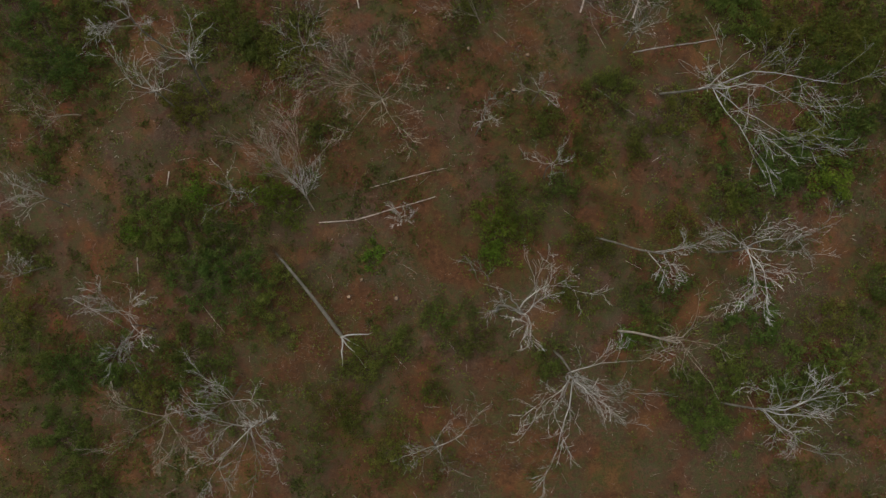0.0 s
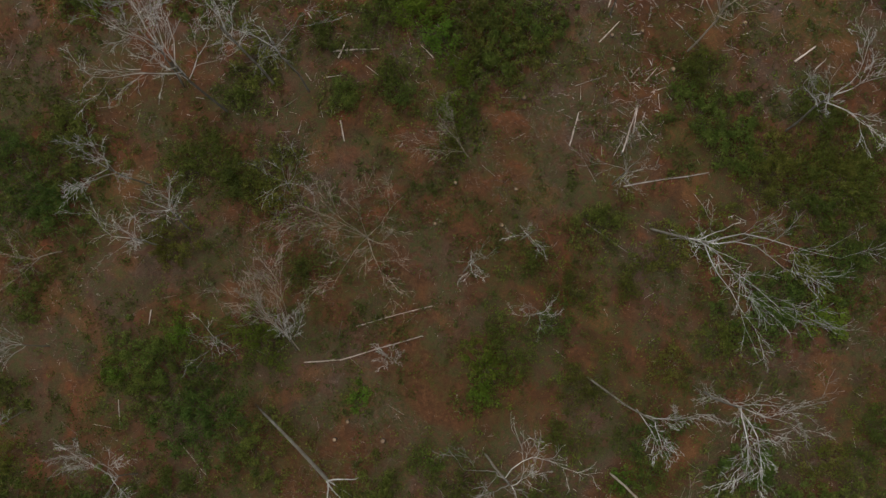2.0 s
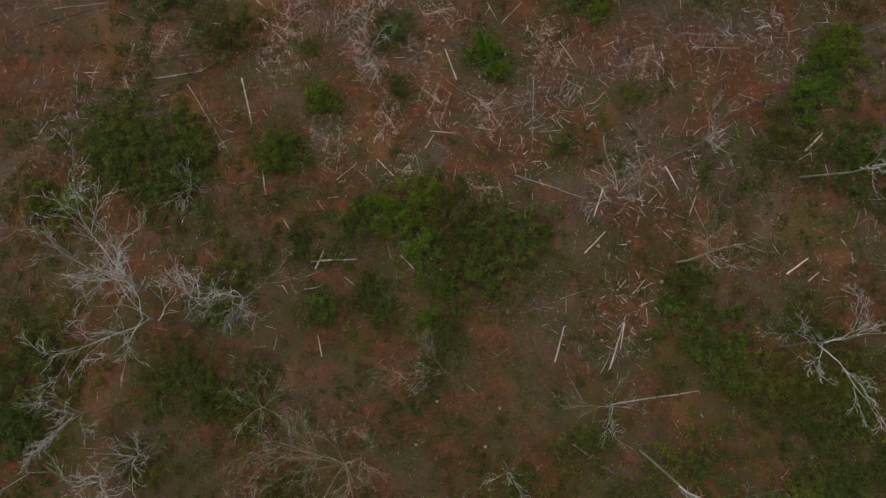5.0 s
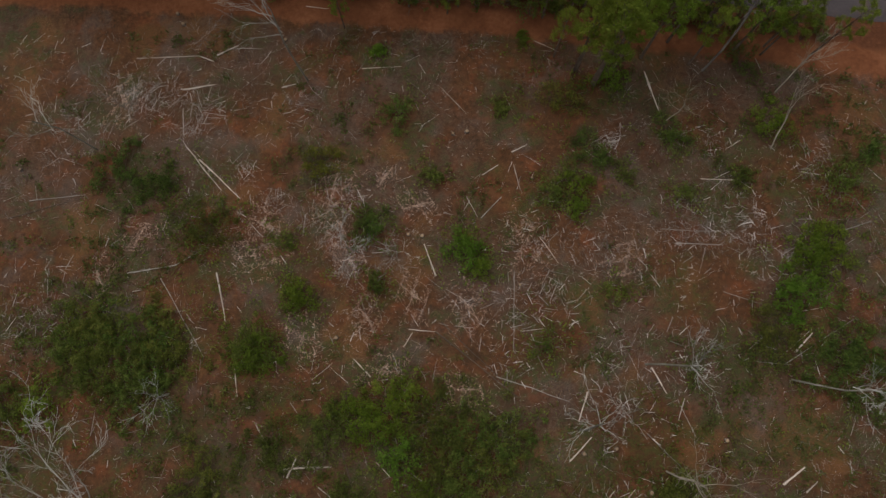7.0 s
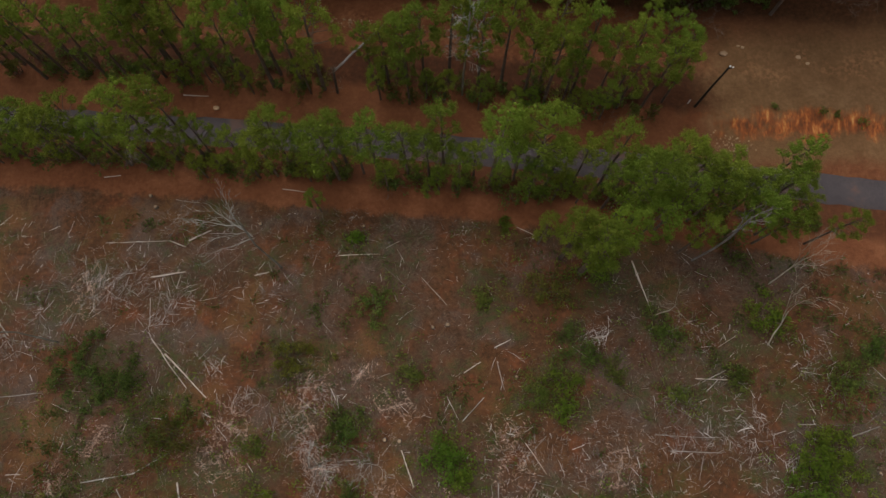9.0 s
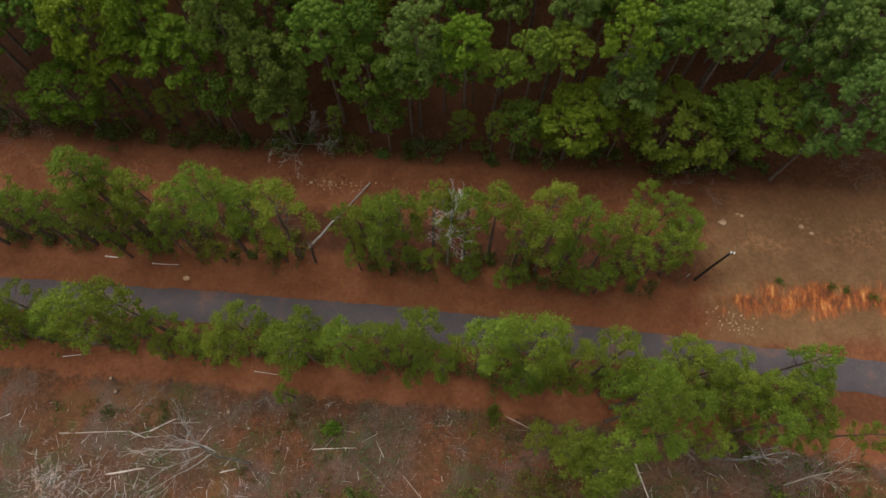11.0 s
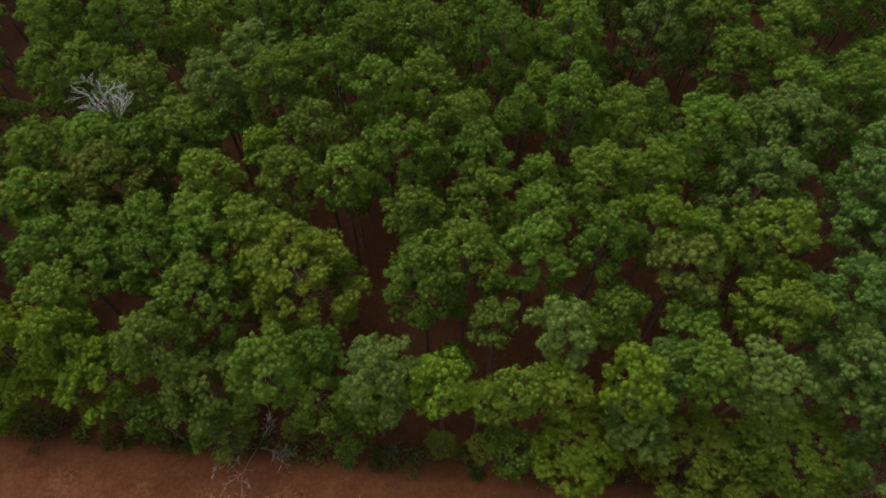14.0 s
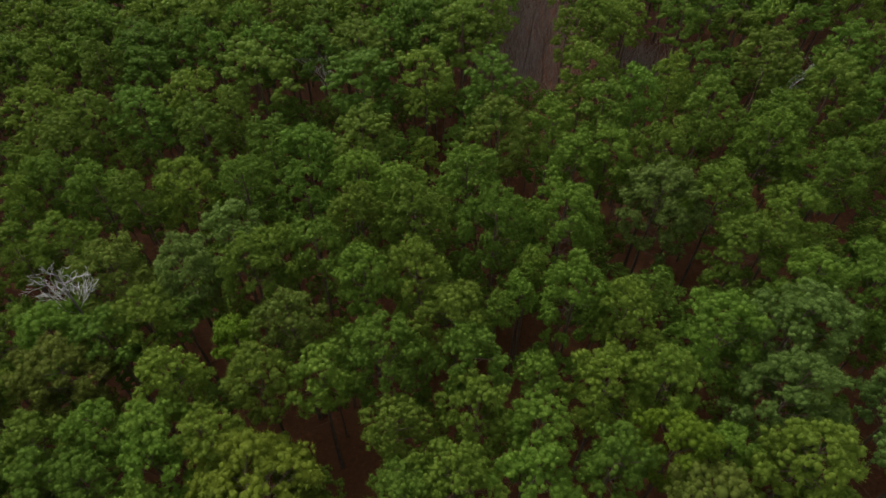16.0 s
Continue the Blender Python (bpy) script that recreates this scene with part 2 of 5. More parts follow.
def road_material():
    m, t, bsdf = nodes_of("worn_asphalt")
    geo = t.nodes.new("ShaderNodeNewGeometry")
    p = geo.outputs["Position"]
    n1, n2, n3 = noise_of(t, p, 0.35, 4.0), noise_of(t, p, 3.0, 4.0), noise_of(t, p, 30.0, 2.0)
    fac = math_of(t, "ADD", math_of(t, "MULTIPLY", n1, 0.4), math_of(t, "ADD", math_of(t, "MULTIPLY", n2, 0.35), math_of(t, "MULTIPLY", n3, 0.25)))
    col = ramp_of(t, fac, [(0.32, (0.045, 0.035, 0.037)), (0.5, (0.068, 0.053, 0.055)), (0.68, (0.10, 0.076, 0.072))])
    col = mix_of(t, math_of(t, "MULTIPLY", step_of(t, n1, 0.52, 0.68), 0.5), col, (0.17, 0.075, 0.042))
    t.links.new(col, bsdf.inputs["Base Color"])
    bsdf.inputs["Roughness"].default_value = 0.85
    b = node(t, "ShaderNodeBump", Strength=0.4, Distance=0.01)
    t.links.new(n3, b.inputs["Height"])
    t.links.new(b.outputs[0], bsdf.inputs["Normal"])
    return m


GROUND, ASPHALT = ground_material(), road_material()
def needles_of(name, deep, mid, light, tone=0.16, hue=0.014, attr=False):
    return leafy(name, [(0.25, deep), (0.5, mid), (0.75, light)], tone, hue, 0.5, attr, 0.1)


NEEDLES = needles_of("pine_needles", (0.101, 0.161, 0.018), (0.137, 0.216, 0.023), (0.173, 0.252, 0.029))
NEEDLES_FAR = needles_of("pine_needles_woods", (0.101, 0.161, 0.019), (0.137, 0.216, 0.025), (0.168, 0.243, 0.033), attr=True)
GREY_NEEDLES = needles_of("grey_green_pine_needles", (0.102, 0.162, 0.028), (0.140, 0.217, 0.042), (0.178, 0.260, 0.058), 0.1)
FRESH_NEEDLES = needles_of("fresh_pine_needles", (0.116, 0.175, 0.009), (0.160, 0.238, 0.016), (0.198, 0.280, 0.022), 0.12)
DULL_NEEDLES = needles_of("faded_pine_needles", (0.108, 0.147, 0.022), (0.149, 0.198, 0.028), (0.190, 0.234, 0.041), 0.1)
GOLDEN_NEEDLES = needles_of("yellowing_pine_needles", (0.113, 0.160, 0.015), (0.167, 0.228, 0.021), (0.220, 0.283, 0.030), 0.1, 0.008)
YOUNG_NEEDLES = needles_of("young_pine_needles", (0.140, 0.182, 0.021), (0.197, 0.257, 0.028), (0.243, 0.301, 0.039), 0.2, 0.016)
EVERGREEN = leafy("dark_evergreen_leaves", [(0.3, (0.054, 0.074, 0.012)), (0.45, (0.095, 0.128, 0.021)), (0.56, (0.135, 0.171, 0.029)), (0.68, (0.187, 0.213, 0.048))], 0.25, 0.03, 0.34)
OLIVE = leafy("olive_leaves", [(0.3, (0.056, 0.068, 0.010)), (0.45, (0.096, 0.117, 0.017)), (0.56, (0.139, 0.161, 0.027)), (0.68, (0.192, 0.201, 0.045))], 0.25, 0.03, 0.36)
BRIGHT = leafy("fresh_green_leaves", [(0.25, (0.067, 0.105, 0.009)), (0.5, (0.134, 0.210, 0.019)), (0.75, (0.213, 0.292, 0.032))], 0.25, 0.02, 0.35)
YELLOW = leafy("yellow_green_leaves", [(0.25, (0.058, 0.061, 0.008)), (0.5, (0.124, 0.127, 0.014)), (0.75, (0.208, 0.202, 0.026))], 0.15, 0.02, 0.35)
WEEDS = leafy("weed_leaves", [(0.2, (0.05, 0.07, 0.014)), (0.55, (0.10, 0.125, 0.027)), (0.85, (0.18, 0.17, 0.055))], 0.0, 0.0, 0.3)
DRY_GRASS = leafy("dry_grass", [(0.2, (0.10, 0.055, 0.026)), (0.5, (0.20, 0.12, 0.055)), (0.8, (0.34, 0.23, 0.12))], 0.0, 0.0, 0.3)
GREY_BARK = grain("lichened_grey_bark", [(0.3, (0.22, 0.205, 0.18)), (0.46, (0.41, 0.395, 0.36)), (0.6, (0.56, 0.55, 0.515)), (0.75, (0.68, 0.69, 0.645))], 0.8, 9.0, 0.9, 0.5, 0.02, 0.38, 0.15)
WHITE_BARK = grain("bleached_white_bark", [(0.3, (0.344, 0.328, 0.295)), (0.5, (0.492, 0.476, 0.443)), (0.75, (0.590, 0.582, 0.558))], 0.8, 9.0, 0.9, 0.5, 0.02, 0.1)
HAZEL_BARK = grain("weathered_grey_twigs", [(0.3, (0.13, 0.11, 0.10)), (0.5, (0.24, 0.21, 0.195)), (0.75, (0.38, 0.35, 0.33))], 0.8, 9.0, 0.9, 0.5, 0.02, 0.3, 0.25)
TRUNK_BARK = grain("mossy_trunk_bark", [(0.3, (0.085, 0.075, 0.055)), (0.5, (0.17, 0.155, 0.125)), (0.75, (0.30, 0.29, 0.25))], 0.8, 9.0, 0.9, 0.5, 0.02, 0.3)
BROWN_BARK = grain("brown_twig_bark", [(0.3, (0.07, 0.05, 0.038)), (0.5, (0.15, 0.11, 0.085)), (0.75, (0.27, 0.21, 0.165))], 0.8, 9.0, 0.9, 0.5, 0.02, 0.3, 0.2)
TAN_BARK = grain("tan_twig_bark", [(0.3, (0.184, 0.151, 0.113)), (0.5, (0.335, 0.286, 0.227)), (0.75, (0.508, 0.454, 0.378))], 0.8, 9.0, 0.9, 0.5, 0.02, 0.25, 0.2)
PINE_BARK = grain("pine_bark", [(0.3, (0.06, 0.042, 0.031)), (0.5, (0.12, 0.085, 0.063)), (0.75, (0.20, 0.15, 0.115))], 1.5, 12.0, 0.9, 0.7, 0.04, 0.2)
PALE_WOOD = grain("weathered_pale_wood", [(0.3, (0.26, 0.19, 0.15)), (0.46, (0.48, 0.39, 0.33)), (0.6, (0.66, 0.58, 0.52)), (0.75, (0.78, 0.74, 0.70))], 1.2, 10.0, 0.8, 0.4, 0.02, 0.25)
GREY_WOOD = grain("weathered_grey_wood", [(0.3, (0.17, 0.14, 0.12)), (0.48, (0.30, 0.27, 0.245)), (0.62, (0.42, 0.39, 0.36)), (0.75, (0.54, 0.51, 0.48))], 1.2, 10.0, 0.85, 0.4, 0.02, 0.25)
DARK_WOOD = grain("dark_bark_wood", [(0.3, (0.045, 0.032, 0.025)), (0.5, (0.11, 0.08, 0.06)), (0.75, (0.22, 0.17, 0.135))], 1.2, 10.0, 0.9, 0.5, 0.02, 0.25)
CUT_WOOD = grain("fresh_cut_wood", [(0.3, (0.20, 0.13, 0.075)), (0.5, (0.29, 0.20, 0.125)), (0.75, (0.40, 0.30, 0.20))], 3.0, 20.0, 0.8, 0.2, 0.01, 0.2)
STICKS = grain("bleached_sticks", [(0.3, (0.32, 0.27, 0.24)), (0.5, (0.56, 0.50, 0.47)), (0.75, (0.74, 0.70, 0.68))], 0.5, 6.0, 0.85, 0.0, 0.01, 0, 0.5)
CHIPS = grain("pink_wood_chips", [(0.3, (0.32, 0.19, 0.13)), (0.5, (0.52, 0.36, 0.28)), (0.75, (0.72, 0.57, 0.49))], 0.7, 8.0, 0.85, 0.0, 0.01, 0, 0.45)
CREOSOTE = grain("creosoted_pole", [(0.3, (0.012, 0.009, 0.007)), (0.5, (0.028, 0.02, 0.015)), (0.75, (0.05, 0.036, 0.027))], 2.0, 14.0, 0.7, 0.4, 0.02, 0)
PORCELAIN = grain("white_porcelain", [(0.3, (0.7, 0.7, 0.68)), (0.7, (0.82, 0.82, 0.8))], 4.0, 20.0, 0.3, 0.0, 0.01, 0)
STONE = grain("clay_crusted_stone", [(0.3, (0.26, 0.15, 0.08)), (0.5, (0.42, 0.27, 0.16)), (0.75, (0.58, 0.42, 0.28))], 1.5, 9.0, 0.9, 0.7, 0.05, 0.2)


# ---- mesh helpers ----
def mesh_of(name, verts, faces, material, tone=None):
    """A mesh of triangles from arrays; tone: a value a vertex."""
    verts, faces = np.asarray(verts, np.float32), np.asarray(faces, np.int32)
    me = bpy.data.meshes.new(name)
    me.vertices.add(len(verts))
    me.vertices.foreach_set("co", verts.ravel())
    me.loops.add(faces.size)
    me.loops.foreach_set("vertex_index", faces.ravel())
    me.polygons.add(len(faces))
    me.polygons.foreach_set("loop_start", np.arange(0, faces.size, 3, dtype=np.int32))
    if tone is not None:
        me.attributes.new("tone", "FLOAT", "POINT").data.foreach_set("value", np.asarray(tone, np.float32))
    me.materials.append(material)
    if "needles" in material.name:
        me.polygons.foreach_set("use_smooth", np.ones(len(faces), bool))
    me.update(calc_edges=True)
    return me


def joined(pieces):
    vs, fs, n = [], [], 0
    for v, f in pieces:
        vs.append(v)
        fs.append(f + n)
        n += len(v)
    return np.concatenate(vs), np.concatenate(fs)


def unit(a):
    return a / np.maximum(np.linalg.norm(a, axis=-1, keepdims=True), 1e-9)


def tubes(p0, p1, r0, r1, sides=5):
    """Tapered open tubes between pairs of points."""
    p0, p1, r0, r1 = (np.asarray(a, float) for a in (p0, p1, r0, r1))
    d = unit(p1 - p0)
    ref = np.where(np.abs(d[:, 2:]) > 0.9, np.array([[1.0, 0, 0]]), np.array([[0, 0, 1.0]]))
    u = unit(np.cross(d, ref))
    w = np.cross(d, u)
    a = np.arange(sides) * 2 * math.pi / sides
    ring = u[:, None] * np.cos(a)[None, :, None] + w[:, None] * np.sin(a)[None, :, None]
    v = np.stack((p0[:, None] + ring * r0[:, None, None], p1[:, None] + ring * r1[:, None, None]), 1)
    k = np.arange(sides)
    nx = (k + 1) % sides
    f = np.concatenate((np.stack((k, nx, nx + sides), 1), np.stack((k, nx + sides, k + sides), 1)))
    f = (np.arange(len(p0)) * 2 * sides)[:, None, None] + f[None]
    return v.reshape(-1, 3), f.reshape(-1, 3)


def blades(rng, c, d, length, width, wide=False):
    """Pointed blades (or, wide, broad four-sided leaves) from c along d."""
    n = len(c)
    side = unit(np.cross(d, rng.normal(size=(n, 3))))
    length, width = length * rng.uniform(0.7, 1.3, (n, 1)), width * rng.uniform(0.7, 1.3, (n, 1))
    if wide:
        v = np.stack((c, c + d * length * 0.5 + side * width / 2, c + d * length, c + d * length * 0.5 - side * width / 2), 1)
        f = np.array([[0, 1, 2], [0, 2, 3]])
        return v.reshape(-1, 3), ((np.arange(n) * 4)[:, None, None] + f[None]).reshape(-1, 3)
    v = np.stack((c - side * width / 2, c + side * width / 2, c + d * length), 1)
    return v.reshape(-1, 3), np.arange(3 * n).reshape(-1, 3)


def ball(rng, n, low=-0.5):
    """n directions on a sphere, above low."""
    z = rng.uniform(low, 1, n)
    a = rng.uniform(0, 2 * math.pi, n)
    r = np.sqrt(1 - z * z)
    return np.stack((r * np.cos(a), r * np.sin(a), z), 1)


def thing(name, place, label, category, group="", kind=""):
    ob = new(name)
    ob.location = place
    return tagged(ob, label, category, group, kind)


def part(name, mesh, parent, label=""):
    ob = new(name, mesh)
    ob.parent = parent
    if label:
        ob["label"] = label
    return ob


def lone(name, mesh, label, category, group="", kind=""):
    return tagged(new(name, mesh), label, category, group, kind)


# ---- ground and road ----
def steps(a, b, fine, outer):
    far = np.concatenate((np.linspace(0, 1, 12)[1:] ** 2 * outer,))
    return np.concatenate(((a - far)[::-1], np.arange(a, b + fine / 2, fine), b + far))


gx, gy = steps(-85, 105, 1.4, 3000), steps(-55, 290, 1.4, 3000)
GX, GY = np.meshgrid(gx, gy)
GZ = land(GX, GY)
nx_, ny_ = len(gx), len(gy)
idx = np.arange(nx_ * ny_).reshape(ny_, nx_)
quads = np.stack((idx[:-1, :-1], idx[:-1, 1:], idx[1:, 1:], idx[1:, :-1]), -1).reshape(-1, 4)
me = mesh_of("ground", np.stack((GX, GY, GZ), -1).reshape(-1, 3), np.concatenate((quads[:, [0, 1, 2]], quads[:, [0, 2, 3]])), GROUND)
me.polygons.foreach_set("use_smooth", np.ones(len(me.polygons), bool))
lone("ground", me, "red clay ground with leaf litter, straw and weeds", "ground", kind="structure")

rx = np.arange(-160, 181, 1.5)
rng = np.random.default_rng(5)
mid = road_line(rx)
edge_s, edge_n = mid - 2.05 + rng.normal(0, 0.07, len(rx)), mid + 2.05 + rng.normal(0, 0.07, len(rx))
rows_ = []
for f in (0.0, 0.02, 0.5, 0.98, 1.0):
    yy = edge_s + (edge_n - edge_s) * f
    rows_.append(np.stack((rx, yy, land(rx, yy) + (-0.05 if f in (0.0, 1.0) else 0.07 if f == 0.5 else 0.04)), 1))
n = len(rx)
k = np.arange(n - 1)
fr = np.concatenate([np.concatenate((np.stack((k + i * n, k + 1 + i * n, k + 1 + (i + 1) * n), 1), np.stack((k + i * n, k + 1 + (i + 1) * n, k + (i + 1) * n), 1))) for i in range(4)])
lone("road", mesh_of("road", np.concatenate(rows_), fr, ASPHALT), "narrow worn asphalt road dusted with red clay", "road", kind="structure")


# ---- plants ----
ICO = [(0, 0, 1), (0.894, 0, 0.447), (0.276, 0.851, 0.447), (-0.724, 0.526, 0.447), (-0.724, -0.526, 0.447), (0.276, -0.851, 0.447)]
ICO_V = np.array(ICO + [(-a, -b, -c) for a, b, c in ICO])
ICO_F = np.array([(i, j, k) if np.dot(np.cross(ICO_V[j] - ICO_V[i], ICO_V[k] - ICO_V[i]), ICO_V[i]) > 0 else (i, k, j)
                  for i in range(12) for j in range(i + 1, 12) for k in range(j + 1, 12)
                  if max(np.linalg.norm(ICO_V[i] - ICO_V[j]), np.linalg.norm(ICO_V[j] - ICO_V[k]), np.linalg.norm(ICO_V[i] - ICO_V[k])) < 1.2])
DOME_F = ICO_F[ICO_V[ICO_F].mean(axis=1)[:, 2] > -0.5]


def hearts(rng, centres, radii, flat):
    """The closed, uneven hearts of round tufts."""
    n, m = len(centres), len(ICO_V)
    spin = rng.uniform(0, 6.28, n)
    co, si = np.cos(spin)[:, None], np.sin(spin)[:, None]
    turned = np.stack((ICO_V[:, 0] * co - ICO_V[:, 1] * si, ICO_V[:, 0] * si + ICO_V[:, 1] * co, np.tile(ICO_V[:, 2], (n, 1))), -1)
    v = (centres[:, None] + turned * radii[:, None, None] * rng.uniform(0.85, 1.15, (n, m, 1)) * np.array([1, 1, flat])).reshape(-1, 3)
    return v, ((np.arange(n) * m)[:, None, None] + DOME_F[None]).reshape(-1, 3)


def lobes_of(rng, centres, radii, per_lobe, length, width, flat=0.72, low=-0.45, wide=False, core=0.0, lift=0.5, inner=0.5):
    """Round tufts: leaves that lie round flattened balls like loose shingles, over a closed heart."""
    n = len(centres)
    d = ball(rng, n * per_lobe, low)
    r = np.repeat(radii, per_lobe)[:, None]
    c = np.repeat(centres, per_lobe, 0) + d * r * rng.uniform(inner, 1.05, (len(d), 1)) * np.array([1, 1, flat])
    tang = unit(np.cross(d, rng.normal(size=d.shape)))
    way = unit(tang * 0.75 + d * lift + rng.normal(0, 0.22, d.shape))
    side = unit(np.cross(unit(d + rng.normal(0, 0.3, d.shape)), way))
    ln, wd = length * rng.uniform(0.6, 1.4, (len(d), 1)), width * rng.uniform(0.7, 1.3, (len(d), 1))
    if wide:
        v = np.stack((c, c + way * ln * 0.5 + side * wd / 2, c + way * ln, c + way * ln * 0.5 - side * wd / 2), 1).reshape(-1, 3)
        f = ((np.arange(len(d)) * 4)[:, None, None] + np.array([[0, 1, 2], [0, 2, 3]])[None]).reshape(-1, 3)
    else:
        v = np.stack((c - side * wd / 2, c + side * wd / 2, c + way * ln), 1).reshape(-1, 3)
        f = np.arange(3 * len(d)).reshape(-1, 3)
    if not core:
        return v, f
    return joined([(v, f), hearts(rng, centres, radii * core, flat)])


def pine_shape(rng, height, radius, clump=0.98, tufts=16, tuft=0.33, per_tuft=14, length=0.23, width=0.06, tall=1.5, low=-0.8, dense=4.6, gaps=0.05, core=0.68, heart=0.42):
    """Crown and wood of a pine: limbs that rise from the upper trunk to a tall dome of clumps, each of many soft needle tufts."""
    clumps = max(9, int(dense * radius * radius * (tall / 1.35) * (0.85 / clump) ** 2))
    i = np.arange(clumps)
    zc = 1 - (i + rng.uniform(0, 1, clumps)) / clumps * (1 - low)
    a = i * 2.39996 + rng.normal(0, 0.22, clumps)
    bulge = 1 + 0.13 * np.cos(2 * a + rng.uniform(0, 6.28)) + 0.10 * np.cos(3 * a + rng.uniform(0, 6.28)) + 0.07 * np.cos(5 * a + 6 * zc)
    out = radius * np.sqrt(np.maximum(1 - zc * zc, 0)) * bulge * rng.uniform(0.72, 1.06, clumps)
    z = height - 0.4 - tall * radius * (1 - zc * rng.uniform(0.86, 1.08, clumps))
    sway = rng.normal(0, 0.25, 2)
    c = np.stack((out * np.cos(a) + sway[0], out * np.sin(a) + sway[1], np.maximum(z, height * 0.12)), 1)
    keep = (rng.uniform(0, 1, clumps) > gaps + 0.55 * np.clip(-zc, 0, 1)) | (zc > 0.8)
    c, out = c[keep], out[keep]
    r = clump * rng.uniform(0.7, 1.3, len(c))
    d = ball(rng, len(c) * tufts, -0.4)
    tc = np.repeat(c, tufts, 0) + d * np.repeat(r, tufts)[:, None] * rng.uniform(0.62, 0.88, (len(d), 1)) * np.array([1, 1, 0.85])
    crown = joined([lobes_of(rng, tc, tuft * rng.uniform(0.7, 1.3, len(tc)), per_tuft, length, width, 0.9, -0.3, False, core, 0.75, 0.66),
                    hearts(rng, c, r * heart, 0.85)])
    hs = np.linspace(0, 1, 6)
    pts = np.stack((sway[0] * hs ** 2, sway[1] * hs ** 2, hs * (height - 1.2) - 0.3 * (hs == 0)), 1)
    base = 0.0095 * height + 0.05
    rad = base * (1 - 0.85 * hs)
    wood = [tubes(pts[:-1], pts[1:], rad[:-1], rad[1:], 7)]
    root = c.copy()
    root[:, :2] = sway * (c[:, 2:] / height) ** 2
    root[:, 2] = np.maximum(c[:, 2] - 0.4 * out - 0.5, height * 0.1)
    wood.append(tubes(root[::2], c[::2], np.full(len(c[::2]), 0.05), np.full(len(c[::2]), 0.02), 3))
    m = 8
    stub = np.stack((np.zeros(m), np.zeros(m), rng.uniform(0.35, 0.75, m) * height), 1)
    sa = rng.uniform(0, 6.28, m)
    tip = stub + np.stack((np.cos(sa), np.sin(sa), rng.uniform(-0.1, 0.3, m)), 1) * rng.uniform(0.5, 1.8, (m, 1))
    wood.append(tubes(stub, tip, np.full(m, 0.03), np.full(m, 0.012), 3))
    return crown, joined(wood)


def bare_shape(rng, height, radius, forks=3, lean=(0.0, 0.0), first=0.4, twig=0.014, count=4, wobble=0.15, low=0.7, slim=1.0):
    """A leafless tree: a forking trunk whose limbs spread to the crown's radius. Returns the trunk and each limb with its twigs."""
    seg = []

    def grow(p, d, length, r, depth, owner):
        pieces = (3, 6, 5, 4, 3, 2)[depth]
        q = p
        for i in range(pieces):
            d = unit(d + rng.normal(0, wobble * (0.5, 1.0, 0.9, 0.75, 0.6, 0.6)[depth], 3) + np.array([0, 0, 0.03]))
            e = q + d * length / pieces
            fade = (0.3, 0.8, 0.8, 0.7, 0.6, 0.5)[depth]
            seg.append((q, e, r * (1 - fade * i / pieces), r * (1 - fade * (i + 1) / pieces), owner))
            q = e
            if 0 < depth < forks and (i > 0 or depth > 1) and rng.uniform() < 0.9:
                turn = unit(d * 0.8 + unit(np.cross(d, rng.normal(size=3))) * rng.uniform(0.35, 0.8))
                grow(q, turn, length * rng.uniform(0.36, 0.62) * (1 - 0.4 * i / pieces), r * (1 - fade * (i + 1) / pieces) * 0.62, depth + 1, owner)
        if depth == 0:
            start = rng.uniform(0, 6.28)
            for j in range(count):
                a = start + j * 6.283 / count + rng.normal(0, 0.35)
                turn = unit(np.array([math.cos(a) * wide, math.sin(a) * wide, 0]) * rng.uniform(0.5, 1.25) + np.array([2 * lean[0], 2 * lean[1], 1.0]))
                root = p + (q - p) * rng.uniform(low, 1.0)
                grow(root, turn, radius * rng.uniform(0.8, 1.3), r * rng.uniform(0.34, 0.48) * slim, 1, j)

    wide = 1.5 * radius / max(height * (1 - first), 1.0)
    grow(np.array([0, 0, -0.2]), unit(np.array([lean[0], lean[1], 1.0])), height * first, 0.006 * height + 0.015, 0, -1)
    p0, p1 = np.array([s[0] for s in seg]), np.array([s[1] for s in seg])
    twig = twig * min(1.0, 0.55 + 0.03 * height)
    r0, r1 = np.maximum(np.array([s[2] for s in seg]), twig), np.maximum(np.array([s[3] for s in seg]), twig)
    own = np.array([s[4] for s in seg])
    # bring the crown to its height and breadth
    reach = np.percentile(np.hypot(p1[:, 0] - lean[0] * p1[:, 2], p1[:, 1] - lean[1] * p1[:, 2]), 78)
    k = np.array([radius / reach, radius / reach, height / p1[:, 2].max()])
    p0, p1 = p0 * k, p1 * k
    t = own < 0
    limbs = []
    for j in range(count):
        big, small = (own == j) & (r0 > 0.04), (own == j) & (r0 <= 0.04)
        limbs.append(joined([tubes(p0[m], p1[m], r0[m], r1[m], n) for m, n in ((big, 6), (small, 3)) if m.any()]))
    return tubes(p0[t], p1[t], r0[t], r1[t], 8), limbs


def bare_parts(tree, trunk, limbs, bark, name="trunk"):
    part(name, mesh_of(name, *trunk, TRUNK_BARK if bark in (GREY_BARK, WHITE_BARK) else bark), tree)
    for limb in limbs:
        part("limb", mesh_of("limb", *limb, bark), tree)


